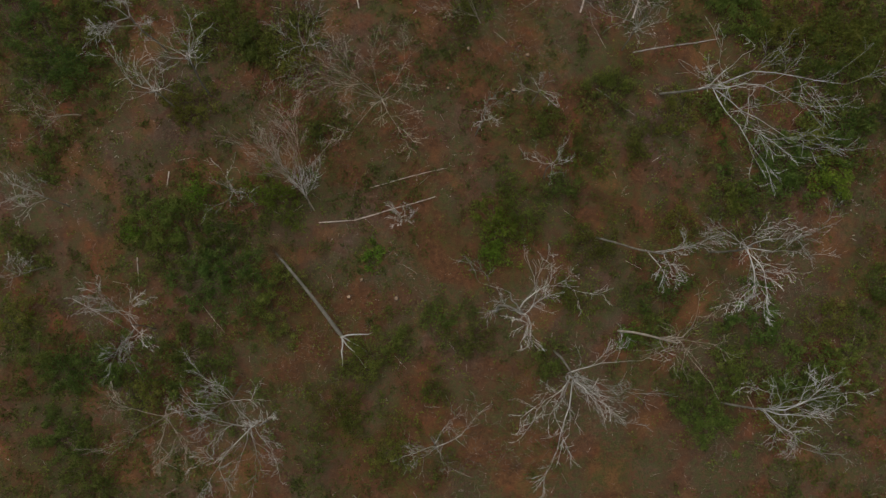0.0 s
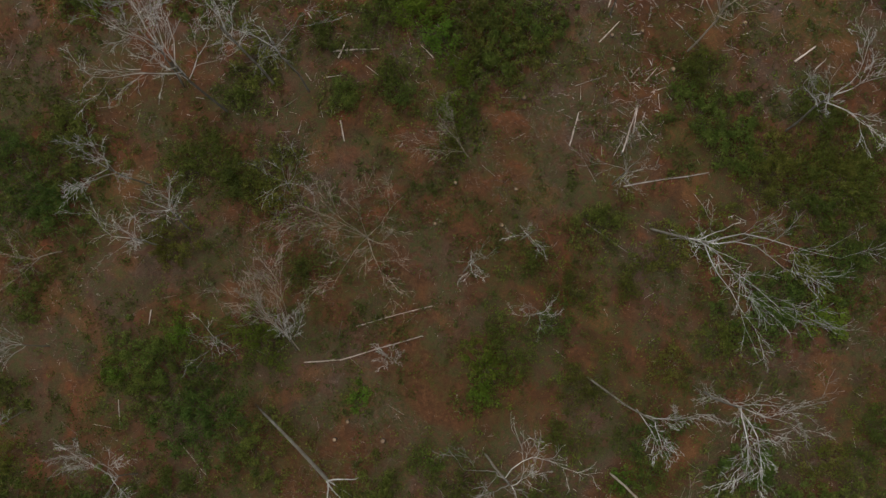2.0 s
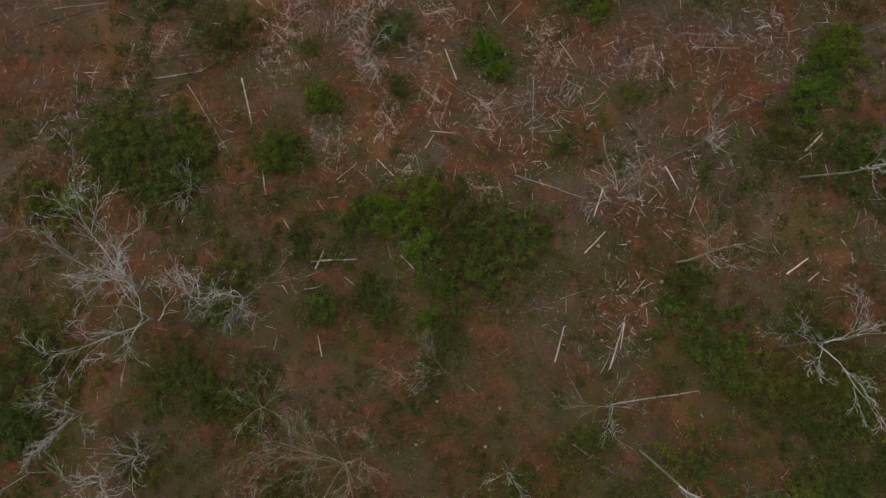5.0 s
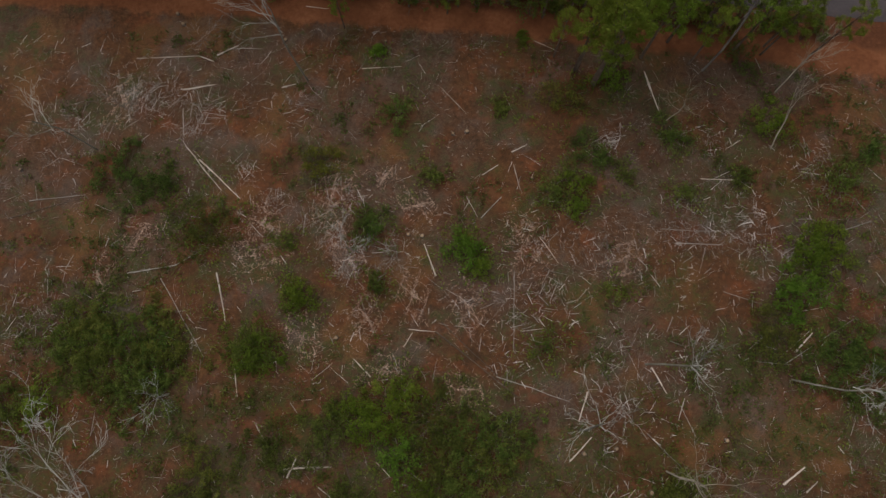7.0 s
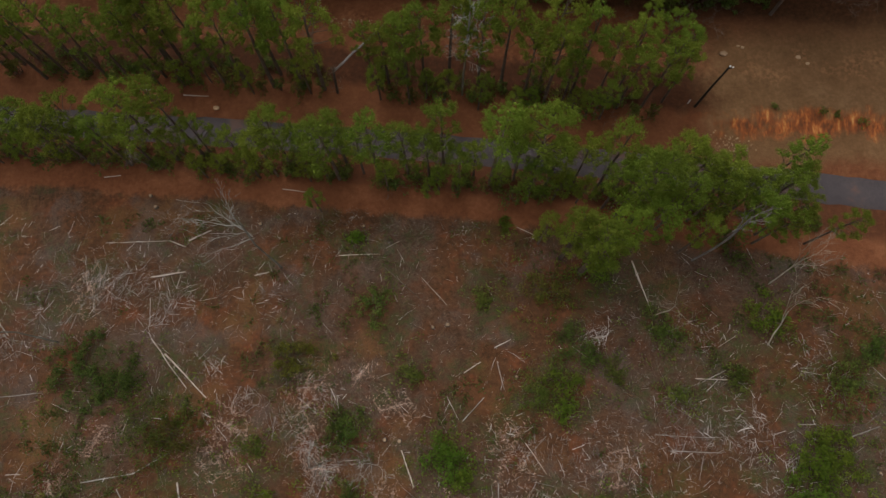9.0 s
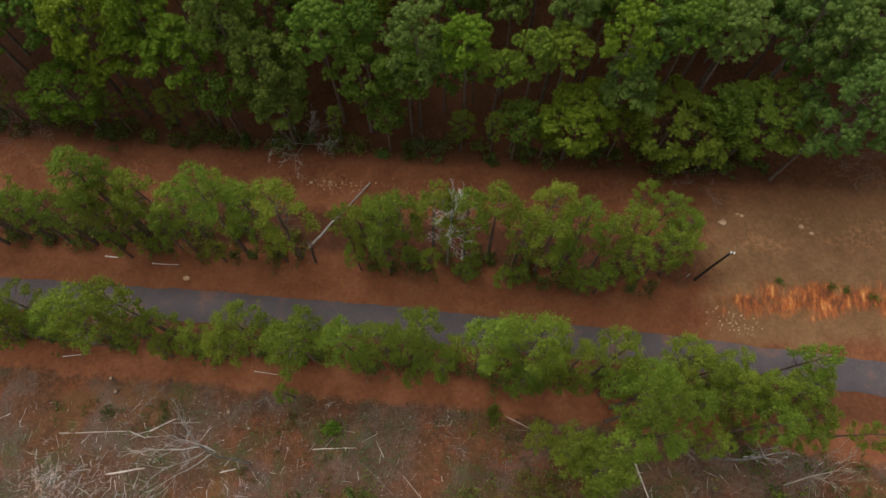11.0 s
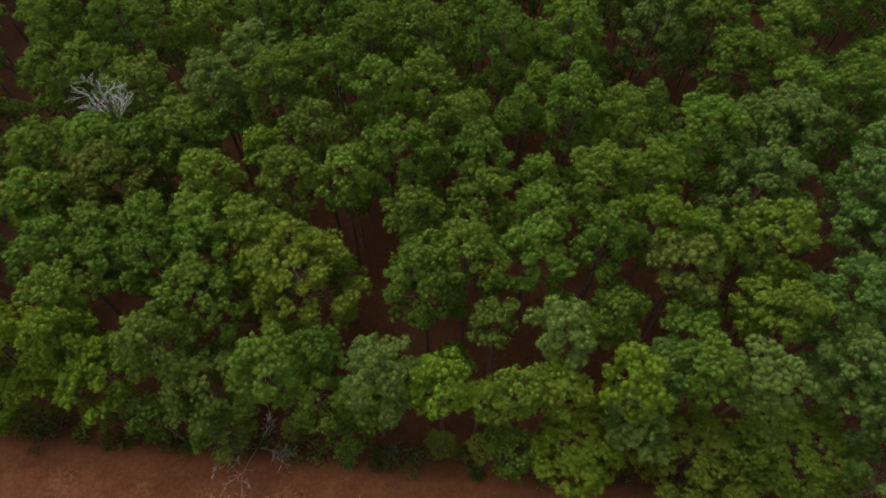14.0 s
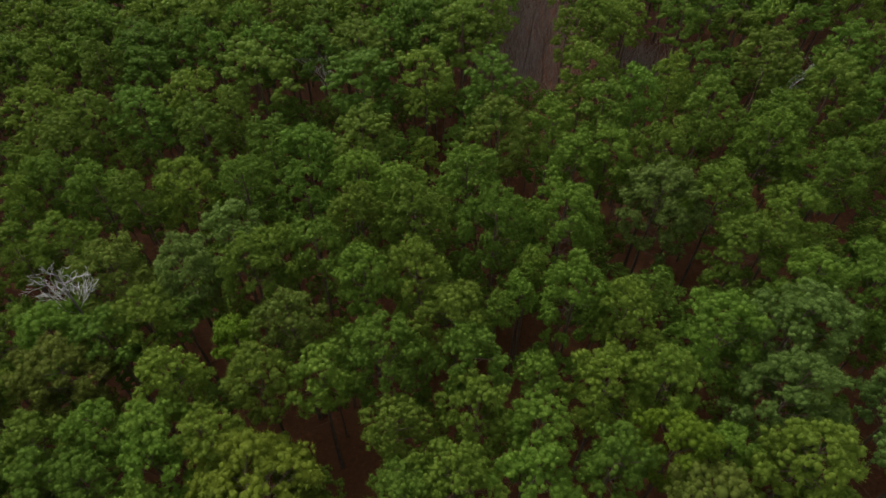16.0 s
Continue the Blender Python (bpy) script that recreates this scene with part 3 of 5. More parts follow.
def shrub_shape(rng, radius, height, leaves, length, width):
    n = max(9, int(8 + radius * 10))
    a, rr = rng.uniform(0, 6.28, n), radius * rng.uniform(0, 1.0, n) ** 0.6 * rng.uniform(0.8, 1.25, n)
    rr = rr * (1 + 0.28 * np.cos(2 * a + rng.uniform(0, 6.28)) + 0.2 * np.cos(3 * a + rng.uniform(0, 6.28)))
    r = rng.uniform(0.13, 0.36, n) * min(radius, 2.2) + 0.12
    z = height * rng.uniform(0.35, 0.9, n) * (1 - 0.45 * np.minimum(rr / radius, 1.1) ** 2)
    c = np.stack((rr * np.cos(a), rr * np.sin(a), z), 1)
    foliage = lobes_of(rng, c, r, max(8, leaves // n), length, width * 1.35, 0.75, -0.1, False, 0.0, 0.35)
    stems = tubes(np.stack((c[:, 0] * 0.15, c[:, 1] * 0.15, np.full(n, -0.15)), 1), c, np.full(n, 0.03), np.full(n, 0.012), 4)
    return foliage, stems


# ---- where things stand (metres) ----
LOGS_PALE_A = [
    (-34.7, 13.6, 1.8, -97.4, 0.11), (-38.1, 1.8, 3.7, -84.7, 0.09), (-13.4, 8.1, 4.3, 3.8, 0.09), (-6.1, 9.7, 10.5, 15.6, 0.11),
    (-4.5, 13.6, 9.6, 15.1, 0.07), (-29.0, -3.5, 5.2, -49.5, 0.07), (18.0, 36.7, 4.4, 74.2, 0.15), (24.9, 36.6, 5.9, 71.6, 0.13),
    (-11.0, 36.8, 2.7, -79.0, 0.13), (-9.3, 47.2, 5.8, 2.0, 0.15), (-11.1, 47.2, 2.4, 65.4, 0.15), (46.7, 45.8, 3.3, 35.9, 0.19),
    (48.6, 44.5, 1.7, 41.0, 0.13), (-23.5, 83.9, 7.8, -50.8, 0.11), (-21.3, 82.4, 7.6, -43.7, 0.13), (-20.4, 67.4, 6.2, -77.2, 0.15),
    (-18.1, 57.2, 3.6, -82.6, 0.09), (23.1, 53.8, 3.6, -109.5, 0.13), (32.1, 56.7, 3.4, -63.0, 0.13)]
LOGS_PALE_B = [
    (34.5, 53.3, 2.7, -109.3, 0.11), (22.6, 49.0, 3.7, 44.7, 0.11), (25.6, 37.9, 3.8, -99.9, 0.10), (49.3, 60.8, 3.1, 45.6, 0.19),
    (5.7, 70.5, 2.1, -69.0, 0.11), (-14.9, 51.2, 2.4, -57.8, 0.11), (-21.0, 99.9, 3.1, 25.1, 0.16), (-24.7, 94.9, 4.3, 7.6, 0.16),
    (-29.1, 99.3, 8.3, 0.36, 0.11), (-23.9, 98.9, 2.3, -22.2, 0.11), (-12.8, 94.7, 1.9, 12.0, 0.11), (16.7, 85.4, 2.2, 25.6, 0.11),
    (33.7, 91.9, 6.6, -74.9, 0.11), (5.3, 71.5, 4.2, -71.7, 0.08), (28.3, 85.9, 1.4, 10.2, 0.19), (20.6, 99.0, 3.5, -29.1, 0.07),
    (-23.5, 119.9, 3.5, -4.5, 0.11), (-30.8, 121.2, 1.7, -7.2, 0.18), (-33.5, 108.4, 2.3, 3.9, 0.09)]
LOGS_PALE_C = [
    (-9.3, 105.6, 3.0, -9.4, 0.07), (-0.73, 96.8, 5.0, 0.05, 0.07), (8.6, 92.0, 4.7, -49.5, 0.06), (4.3, 62.9, 3.2, -6.2, 0.09),
    (2.6, 61.8, 2.0, 57.6, 0.09), (-0.32, 46.9, 2.4, 134.6, 0.06), (-6.7, 44.1, 3.5, -37.0, 0.06), (-2.9, 58.6, 3.0, 134.3, 0.09),
    (13.0, 82.7, 2.4, 32.0, 0.08), (16.3, 81.7, 3.3, -77.5, 0.08), (26.1, 83.9, 3.4, -39.8, 0.06), (33.2, 93.5, 2.2, -77.2, 0.09),
    (40.7, 80.8, 3.9, -3.0, 0.08), (19.9, 72.4, 4.0, -57.0, 0.06), (25.6, 43.7, 1.8, 48.4, 0.11), (27.8, 43.6, 2.4, 48.3, 0.08),
    (29.0, 41.7, 2.9, 18.5, 0.06)]
LOGS_PALE = LOGS_PALE_A + LOGS_PALE_B + LOGS_PALE_C
LOGS_GREY = [
    (29.2, 30.3, 10.6, 8.2, 0.13), (21.7, 23.2, 6.0, -35.4, 0.09), (15.4, 65.2, 9.3, -92.1, 0.06), (17.3, 55.9, 9.0, -19.7, 0.09),
    (-29.3, 71.0, 5.8, 8.1, 0.11), (-24.4, 72.5, 4.7, 28.8, 0.09), (13.0, 77.9, 3.7, 45.3, 0.09), (-25.1, 64.9, 11.4, -57.9, 0.07),
    (32.5, 48.4, 6.4, -46.6, 0.06), (37.9, 72.8, 5.7, -2.7, 0.09), (36.9, 74.5, 6.6, -3.8, 0.06), (51.1, 60.9, 9.9, 31.1, 0.06),
    (45.5, 58.5, 4.2, -5.6, 0.08), (57.2, 74.7, 3.5, 17.6, 0.11), (43.2, 66.0, 5.8, -19.3, 0.06), (-42.1, 80.4, 7.2, 5.1, 0.09),
    (-42.3, -3.7, 8.7, -29.0, 0.07), (34.5, 53.6, 7.9, -66.7, 0.06), (20.1, 42.8, 4.0, 19.2, 0.06)]
LOGS_DARK = [
    (10.7, 58.9, 12.4, -39.4, 0.11), (-4.1, 45.5, 7.8, -71.6, 0.11), (1.2, 37.8, 4.2, -57.0, 0.11), (-3.1, 44.1, 3.4, -74.5, 0.09),
    (4.8, 93.0, 6.1, -43.3, 0.09), (-43.5, 79.1, 9.8, 14.5, 0.09), (10.1, 60.4, 9.8, -44.6, 0.08)]
STUMPS = [
    (-11.7, -1.3), (-5.8, -1.5), (-29.0, -9.1), (3.2, 30.1), (0.64, 25.0), (11.8, 40.7), (-10.1, 0.83), (26.7, 49.0), (-6.1, 62.2), (2.7, 74.7),
    (22.9, 48.5), (30.4, 44.1), (-0.08, 55.5), (-28.1, 105.5), (-27.2, 103.9), (-13.4, 101.2), (8.4, 87.5), (10.2, 87.8), (18.1, 81.5),
    (-0.15, 100.5), (58.6, 84.0), (4.4, 74.5), (57.8, 70.3), (-47.2, 84.2), (16.2, 68.2), (39.4, 49.8), (10.7, 29.2), (8.9, 24.7)]
SHRUBS_EVERGREEN_A = [
    (-49.1, 29.2, 8.7), (-44.9, 33.6, 6.3), (-53.7, 33.6, 5.6), (-30.4, 6.1, 7.3), (-25.4, 1.5, 7.3), (-34.0, 8.6, 4.6), (-28.9, 1.2, 6.1),
    (-21.2, -0.91, 5.0), (-36.0, 4.7, 3.9), (-10.0, -9.2, 3.8), (-6.5, -6.4, 3.0), (20.9, 25.1, 3.5), (39.5, 14.4, 6.1), (43.0, 15.1, 4.6),
    (32.7, -16.0, 4.9), (42.5, -9.2, 6.1), (45.1, -12.6, 3.8), (27.4, -0.91, 3.0), (-27.9, -12.6, 6.1), (-32.1, -8.5, 4.6), (-40.4, -9.2, 4.6),
    (-45.2, -10.6, 3.8), (12.4, 21.6, 2.2), (-52.2, 4.7, 3.1), (-50.0, 16.8, 3.1), (-15.8, 18.8, 2.3), (50.0, 18.6, 4.2), (37.8, -3.7, 4.2),
    (49.3, -9.2, 3.8), (34.9, -9.8, 3.4), (26.0, -5.7, 2.4), (12.8, -9.2, 3.0)]
SHRUBS_EVERGREEN_B = [
    (3.2, -6.4, 2.7), (-47.0, -18.0, 4.2), (-50.2, -9.2, 3.4), (-42.7, -22.7, 4.1), (30.7, -12.6, 3.4), (-26.1, 33.4, 3.5), (-31.1, 31.3, 2.8),
    (-21.7, 30.4, 2.8), (34.1, 22.9, 2.9), (45.9, 19.3, 3.5), (15.1, 12.4, 2.7), (11.9, 47.3, 6.1), (7.1, 48.0, 4.6), (-4.6, 44.0, 2.6),
    (-21.8, 46.3, 3.9), (-28.5, 58.8, 4.7), (-35.8, 59.7, 3.9), (-13.3, 49.8, 3.9), (33.0, 37.9, 4.2), (37.1, 36.5, 4.5), (32.9, 44.2, 1.9),
    (54.1, 22.1, 4.5), (-48.0, 26.8, 5.7), (54.8, 56.5, 4.6), (-10.4, 40.5, 2.3), (-23.8, 41.3, 2.2), (-3.5, 41.1, 2.3), (-33.3, 61.4, 5.8),
    (-26.9, 61.3, 5.0), (-28.9, 56.4, 5.7), (-36.2, 63.6, 3.9), (-16.4, 61.1, 3.1)]
SHRUBS_EVERGREEN_C = [
    (-6.6, 51.2, 3.8), (5.8, 52.4, 4.5), (12.5, 50.3, 4.9), (8.4, 44.9, 4.1), (-10.7, 42.5, 2.1), (-1.6, 75.7, 1.9), (53.1, 59.9, 4.5),
    (-45.8, 54.6, 3.5), (-45.0, 38.7, 3.0), (-47.2, 28.1, 3.7), (-28.3, 34.6, 3.4), (-24.1, 30.6, 3.0), (-18.1, 33.2, 2.2), (-2.8, 76.1, 2.1),
    (1.2, 90.4, 2.3), (6.1, 82.1, 1.7), (25.3, 84.1, 2.9), (35.7, 86.6, 2.3), (-33.8, 82.6, 4.2), (-28.7, 81.8, 3.4), (43.2, 80.9, 1.6),
    (55.6, 80.0, 2.4), (-38.1, 62.0, 5.8), (-30.1, 61.9, 5.4), (-1.3, 68.5, 1.6), (44.9, 96.5, 2.2), (14.6, 90.7, 1.1), (36.3, 79.0, 1.6),
    (20.3, 79.3, 1.9), (29.9, 81.9, 1.5), (59.5, 84.0, 1.9)]
SHRUBS_EVERGREEN = SHRUBS_EVERGREEN_A + SHRUBS_EVERGREEN_B + SHRUBS_EVERGREEN_C
SHRUBS_OLIVE_A = [
    (-5.8, -20.1, 2.6), (-13.4, -14.6, 2.9), (-52.5, -3.7, 2.9), (-36.8, -13.3, 2.7), (41.0, -14.6, 3.4), (8.1, 12.4, 2.2), (18.5, 5.3, 2.9),
    (3.3, 34.6, 2.7), (-0.28, -3.7, 2.3), (24.3, 17.3, 2.7), (29.0, 7.4, 2.7), (4.9, 38.9, 2.3), (-18.7, 28.0, 2.7), (16.9, 16.9, 2.6),
    (29.2, 22.2, 3.0), (-31.1, 22.5, 3.0), (50.3, 32.1, 5.4), (43.4, 32.8, 4.6), (52.3, 28.5, 4.6), (36.0, 10.9, 3.5), (10.2, 8.9, 2.9),
    (-11.3, -16.7, 2.1), (53.0, -0.91, 3.4), (-0.96, -12.6, 1.9), (51.1, 29.5, 5.2), (48.0, 38.5, 4.5), (45.9, 62.1, 3.7), (41.8, 29.4, 5.1),
    (46.9, 26.8, 5.1), (38.6, 32.7, 3.3), (33.1, 43.3, 2.6), (21.6, 91.6, 2.9)]
SHRUBS_OLIVE_B = [
    (-21.8, 74.8, 3.4), (-12.9, 73.9, 1.6), (27.5, 67.4, 1.6), (18.8, 61.3, 1.8), (-16.2, 60.5, 3.0), (47.4, -3.7, 3.0), (15.0, -0.91, 2.7),
    (-24.8, 77.5, 3.0)]
SHRUBS_OLIVE = SHRUBS_OLIVE_A + SHRUBS_OLIVE_B
SHRUBS_BRIGHT = [
    (-21.4, 11.0, 3.7), (6.7, 7.5, 3.2), (6.1, 4.0, 2.0), (-8.7, 4.0, 1.5), (47.8, 13.0, 2.8), (-38.9, 6.7, 1.4), (-30.6, 11.7, 1.9),
    (-1.7, 52.5, 3.9), (1.1, 54.6, 3.9), (3.5, 44.5, 2.3), (-15.6, 60.7, 3.0), (-41.4, 54.6, 2.5), (-10.8, 67.7, 2.3), (9.5, 73.3, 2.4),
    (11.5, 70.4, 1.7), (23.5, 80.7, 1.8), (-2.5, 52.6, 2.1), (1.3, 48.4, 2.8), (1.9, 39.6, 2.1), (49.4, 66.8, 4.1), (53.0, 71.6, 3.7),
    (-11.2, 66.7, 2.0), (10.0, 72.2, 2.3), (23.2, 77.9, 1.5), (48.0, 87.7, 2.7), (17.4, 100.0, 1.0), (28.4, 94.7, 2.5), (-1.3, 99.1, 1.0),
    (51.1, 70.8, 2.9), (23.2, -6.4, 1.5)]
SHRUBS_YELLOW = [
    (-33.7, 22.9, 2.8), (-8.5, 84.2, 3.2), (-5.2, 53.3, 0.91)]
BARE_TREES_A = [
    (12.2, 13.6, 12, 2.4), (32.7, 2.9, 19.6, 5.5), (7.1, -1.6, 21.9, 5), (14.5, -8.9, 20.9, 7), (22.1, -5.1, 20.7, 3.5), (-29.5, 24.8, 16, 3.5),
    (-33.4, 22.6, 13.6, 3), (-24.8, 10.9, 11.3, 3), (36.3, -14.3, 20.5, 5.5), (-1.1, -18, 14, 4.5), (-21.3, -16.4, 15.4, 6), (-32.4, -15.7, 11.7, 5),
    (-36.2, -5, 11.6, 5), (4.7, 19.1, 11.9, 1.8), (10.8, 23, 10.2, 2.5), (-24.5, -12.9, 10.7, 4), (-15.7, 41.9, 19.1, 3.5), (-19.6, 43.5, 21.9, 2.5),
    (32, 46.7, 16.7, 3), (22.2, 52.2, 17, 3.5), (-26.4, 56.2, 10.9, 3.5), (-17.6, 29.3, 7, 4.5), (-4.1, 72.4, 11.2, 3), (1.1, 72.2, 5.4, 2.2)]
BARE_TREES_B = [
    (30.5, 58.2, 18, 3.2), (-47, 20.9, 10, 4), (-37.5, 86.8, 15, 3.8), (-34, 91.7, 6, 4), (47.7, 55.7, 16, 3), (-23.7, 100.9, 4, 2.5),
    (22.7, 30.1, 12, 3.5), (-41.2, 111.1, 8, 1.3), (-28.2, 109.4, 8, 1.4), (-47.7, 10.1, 11, 2.5), (-49.1, 2.4, 9, 2)]
BARE_TREES = BARE_TREES_A + BARE_TREES_B
ROADSIDE_PINES_A = [
    (-25.1, 110.6, 19.6), (-21.3, 110.7, 18.9), (-9.7, 108.9, 15.0), (-3.4, 107.0, 17.7), (1.9, 106.6, 17.9), (10.0, 107.7, 17.5),
    (15.9, 105.6, 19.7), (20.7, 105.2, 20.1), (28.9, 104.2, 17.4), (30.2, 99.0, 22.5), (26.4, 93.6, 18.0), (48.0, 103.5, 15.0), (41.3, 103.3, 13.0),
    (36.4, 104.0, 15.0), (26.2, 93.8, 18.0), (40.7, 101.3, 14.0), (30.9, 100.5, 19.0), (44.2, 97.6, 14.0), (-19.3, 109.7, 13.0),
    (-14.9, 108.6, 12.0), (5.5, 107.1, 14.0), (25.6, 104.1, 15.0), (53.8, 96.7, 12.0), (-5.6, 102.6, 8.0), (24.1, 95.7, 16.0), (47.5, 96.9, 12.0),
    (29.0, 95.5, 17.0), (32.5, 97.0, 16.0), (36.0, 99.0, 15.0), (40.0, 100.0, 14.0), (44.5, 100.5, 13.0), (24.3, 95.6, 14.0)]
ROADSIDE_PINES_B = [
    (48.0, 98.0, 13.0), (38.5, 96.0, 12.0), (21.5, 97.5, 11.0)]
ROADSIDE_PINES = ROADSIDE_PINES_A + ROADSIDE_PINES_B
VERGE_PINES = [
    (-28.0, 125.7, 19.1), (-12.7, 120.8, 22.2), (-5.8, 120.1, 20.2), (4.2, 122.4, 11.7), (7.7, 120.0, 17.3),
    (11.0, 120.5, 17.9), (14.8, 119.7, 17.6), (22.9, 119.2, 20.2), (26.8, 117.5, 17.8), (33.2, 118.3, 14.6), (38.1, 118.5, 13.4),
    (35.1, 122.6, 12.0), (-26.4, 126.4, 17.0), (-33.0, 123.0, 15.0), (-21.7, 124.3, 17.0), (-11.9, 122.6, 17.0), (17.9, 120.0, 17.0),
    (0.71, 121.5, 12.0), (30.3, 117.3, 15.0), (20.9, 118.3, 15.0), (36.0, 115.7, 14.0), (38.6, 116.2, 12.5), (37.0, 120.6, 12.5), (39.8, 119.2, 11.5), (-19.4, 121.3, 13.0), (-28.0, 123.0, 16.0),
    (25.6, 116.4, 13.0), (5.7, 117.4, 12.0)]
# x, y, height and radius of the crowns of the forest
CROWNS_GREEN_A = [
    (49.5, 131.7, 13, 5.3), (2.8, 138, 17.6, 3), (8.4, 137.4, 16, 3.2), (-0.9, 139.6, 23.2, 2.7), (22.7, 136.9, 19.8, 2.2), (38.8, 136.6, 23.7, 2.5),
    (38.9, 140.8, 20.6, 2.3), (-8.9, 146.4, 23.7, 3.6), (3.2, 141.7, 20, 2.2), (29.7, 141.2, 20.4, 1.6), (31.5, 143.4, 20.7, 2.3), (-22.9, 147.6, 23.7, 2.7),
    (-18.1, 150.9, 24, 3), (-13.6, 150.4, 23.9, 2.9), (-8.8, 152.4, 23.7, 2.9), (13.6, 147.6, 24, 3.7), (18, 149.2, 24.2, 4.2), (24.4, 149.3, 24, 3.2),
    (31.3, 150, 24.8, 2.9), (41.7, 150.9, 21.3, 2.2), (47.3, 149.6, 24.1, 3.8), (-25.9, 153.3, 22.8, 3.4), (-20.7, 154.6, 23.9, 3.1), (-15, 154.8, 24.1, 2.5)]
CROWNS_GREEN_B = [
    (-9.9, 155.6, 23.8, 2.7), (-4.2, 154.7, 23.8, 2.5), (12.2, 154.2, 24.4, 2.4), (20.1, 155.7, 24.4, 3), (25.6, 154.4, 23.2, 2.7), (32.1, 157.4, 24.6, 3.5),
    (37.6, 157.4, 24.7, 3.1), (-29.1, 159.4, 23.4, 2.4), (-28.4, 159.5, 23.4, 2.8), (-10.3, 160.7, 24.3, 3.1), (-0.6, 160, 24.2, 3.3), (4.9, 159.6, 23.8, 2.7),
    (10.9, 162.1, 25.3, 4.2), (20, 160.8, 25.1, 3.1), (26.8, 160, 21.1, 1.8), (35.5, 164.9, 24.9, 3), (43.9, 162.3, 24.6, 3.9), (-31, 167, 24.1, 3.4),
    (-24.7, 166.8, 24.2, 3.4), (-17.7, 165.6, 24.3, 2.8), (-14.5, 168.3, 24.5, 2.8), (-11.3, 169.7, 21.3, 2.1), (9, 170.9, 25.9, 3.1), (18.4, 165.3, 25.6, 3.4)]
CROWNS_GREEN_C = [
    (22.8, 167.3, 21.8, 1.6), (25.6, 169.4, 21.9, 1.6), (31.1, 167.9, 25.3, 3.5), (40.1, 169.9, 21.1, 2), (54.1, 166.9, 24.7, 3.1), (60.8, 166.6, 24.8, 3.8),
    (-4.1, 174.1, 25.3, 3.6), (-0.8, 175.2, 25.5, 2.5), (3.4, 175.3, 25.8, 2.6), (14.9, 171.3, 25.8, 3.2), (26.9, 172.8, 22.1, 1.6), (49.6, 172.4, 24.5, 3.6),
    (55.8, 176.1, 24.9, 3.3), (66.7, 171.3, 24.9, 3.3), (-33.6, 179.2, 24.4, 3), (-28.5, 180.3, 24.4, 3.2), (6.9, 181.1, 25.5, 3.1), (14.1, 180.3, 25.5, 3.6),
    (23.5, 178.9, 25.7, 4.1), (31.8, 179.1, 25.3, 4.5), (49.6, 180, 25.2, 3.8), (63.6, 182.9, 25.2, 3.3), (-37.6, 188, 24.6, 2.3), (-21.2, 186.8, 24.4, 2.4)]
CROWNS_GREEN_D = [
    (0.6, 186.3, 24.7, 2.9), (6.5, 188.1, 24.8, 3.4), (11.4, 185.3, 25.2, 2.7), (20.5, 187, 25.3, 4), (44.7, 187.6, 25.8, 4.1), (58.3, 188.4, 25.7, 3.5),
    (70.5, 185.9, 25.1, 3.5), (-35, 193, 24.7, 3.2), (-27.7, 189.7, 24.4, 3.5), (-16.2, 189.6, 24.2, 3.9), (-8.4, 189.7, 24.2, 4.2), (34.6, 189.3, 24.5, 3.4),
    (38.8, 190.1, 24.8, 2.8), (61.3, 193.5, 25.4, 4.5), (-42.5, 199, 21.8, 2.3), (-6.5, 198.6, 23.5, 3.2), (-1, 197.7, 23, 3.5), (6.6, 197.9, 24.5, 4.2),
    (25.4, 196.4, 25.2, 4.1), (32.6, 195.7, 25.2, 3.2), (40, 199.3, 25.1, 3.8), (53.5, 196.9, 25.4, 3.3), (77.3, 196.5, 25, 3.5), (-36.4, 201.2, 25.3, 3.7)]
CROWNS_GREEN_E = [
    (-16.7, 203.1, 24, 3.7), (-12.6, 205.8, 24, 2.4), (45.5, 201.2, 25.2, 2.9), (50.7, 204.1, 25.2, 2.5), (55.3, 206.3, 25.1, 2.8), (72.5, 201, 25, 4.3),
    (-44.2, 208.6, 25, 4), (-35.3, 207.4, 25, 3.8), (-27.3, 207.4, 24.5, 4), (-26.1, 211, 21, 2.3), (-21.3, 211.8, 24.4, 3.9), (15.6, 211.5, 24.7, 4.4),
    (26.1, 208.7, 24.9, 4.3), (40, 210.3, 25, 3.6), (66.4, 208.8, 25, 4.3), (83.6, 208.8, 24.9, 3.7), (-44, 215, 24.8, 2.9), (-11.5, 218.1, 24.4, 5.8),
    (5.5, 213, 24.5, 5.6), (-38.9, 222.3, 24.6, 3.1), (5.4, 222.2, 24.6, 4.7), (22.1, 224.9, 24.8, 5.1), (46, 222.2, 24.9, 3.5), (-33.3, 227.9, 24.6, 4.4)]
CROWNS_GREEN_F = [
    (-24.4, 227.9, 24.5, 3.7), (58.9, 225.2, 24.9, 4.3), (78.5, 226.7, 24.8, 5.1), (12.9, 235.3, 24.7, 4.5)]
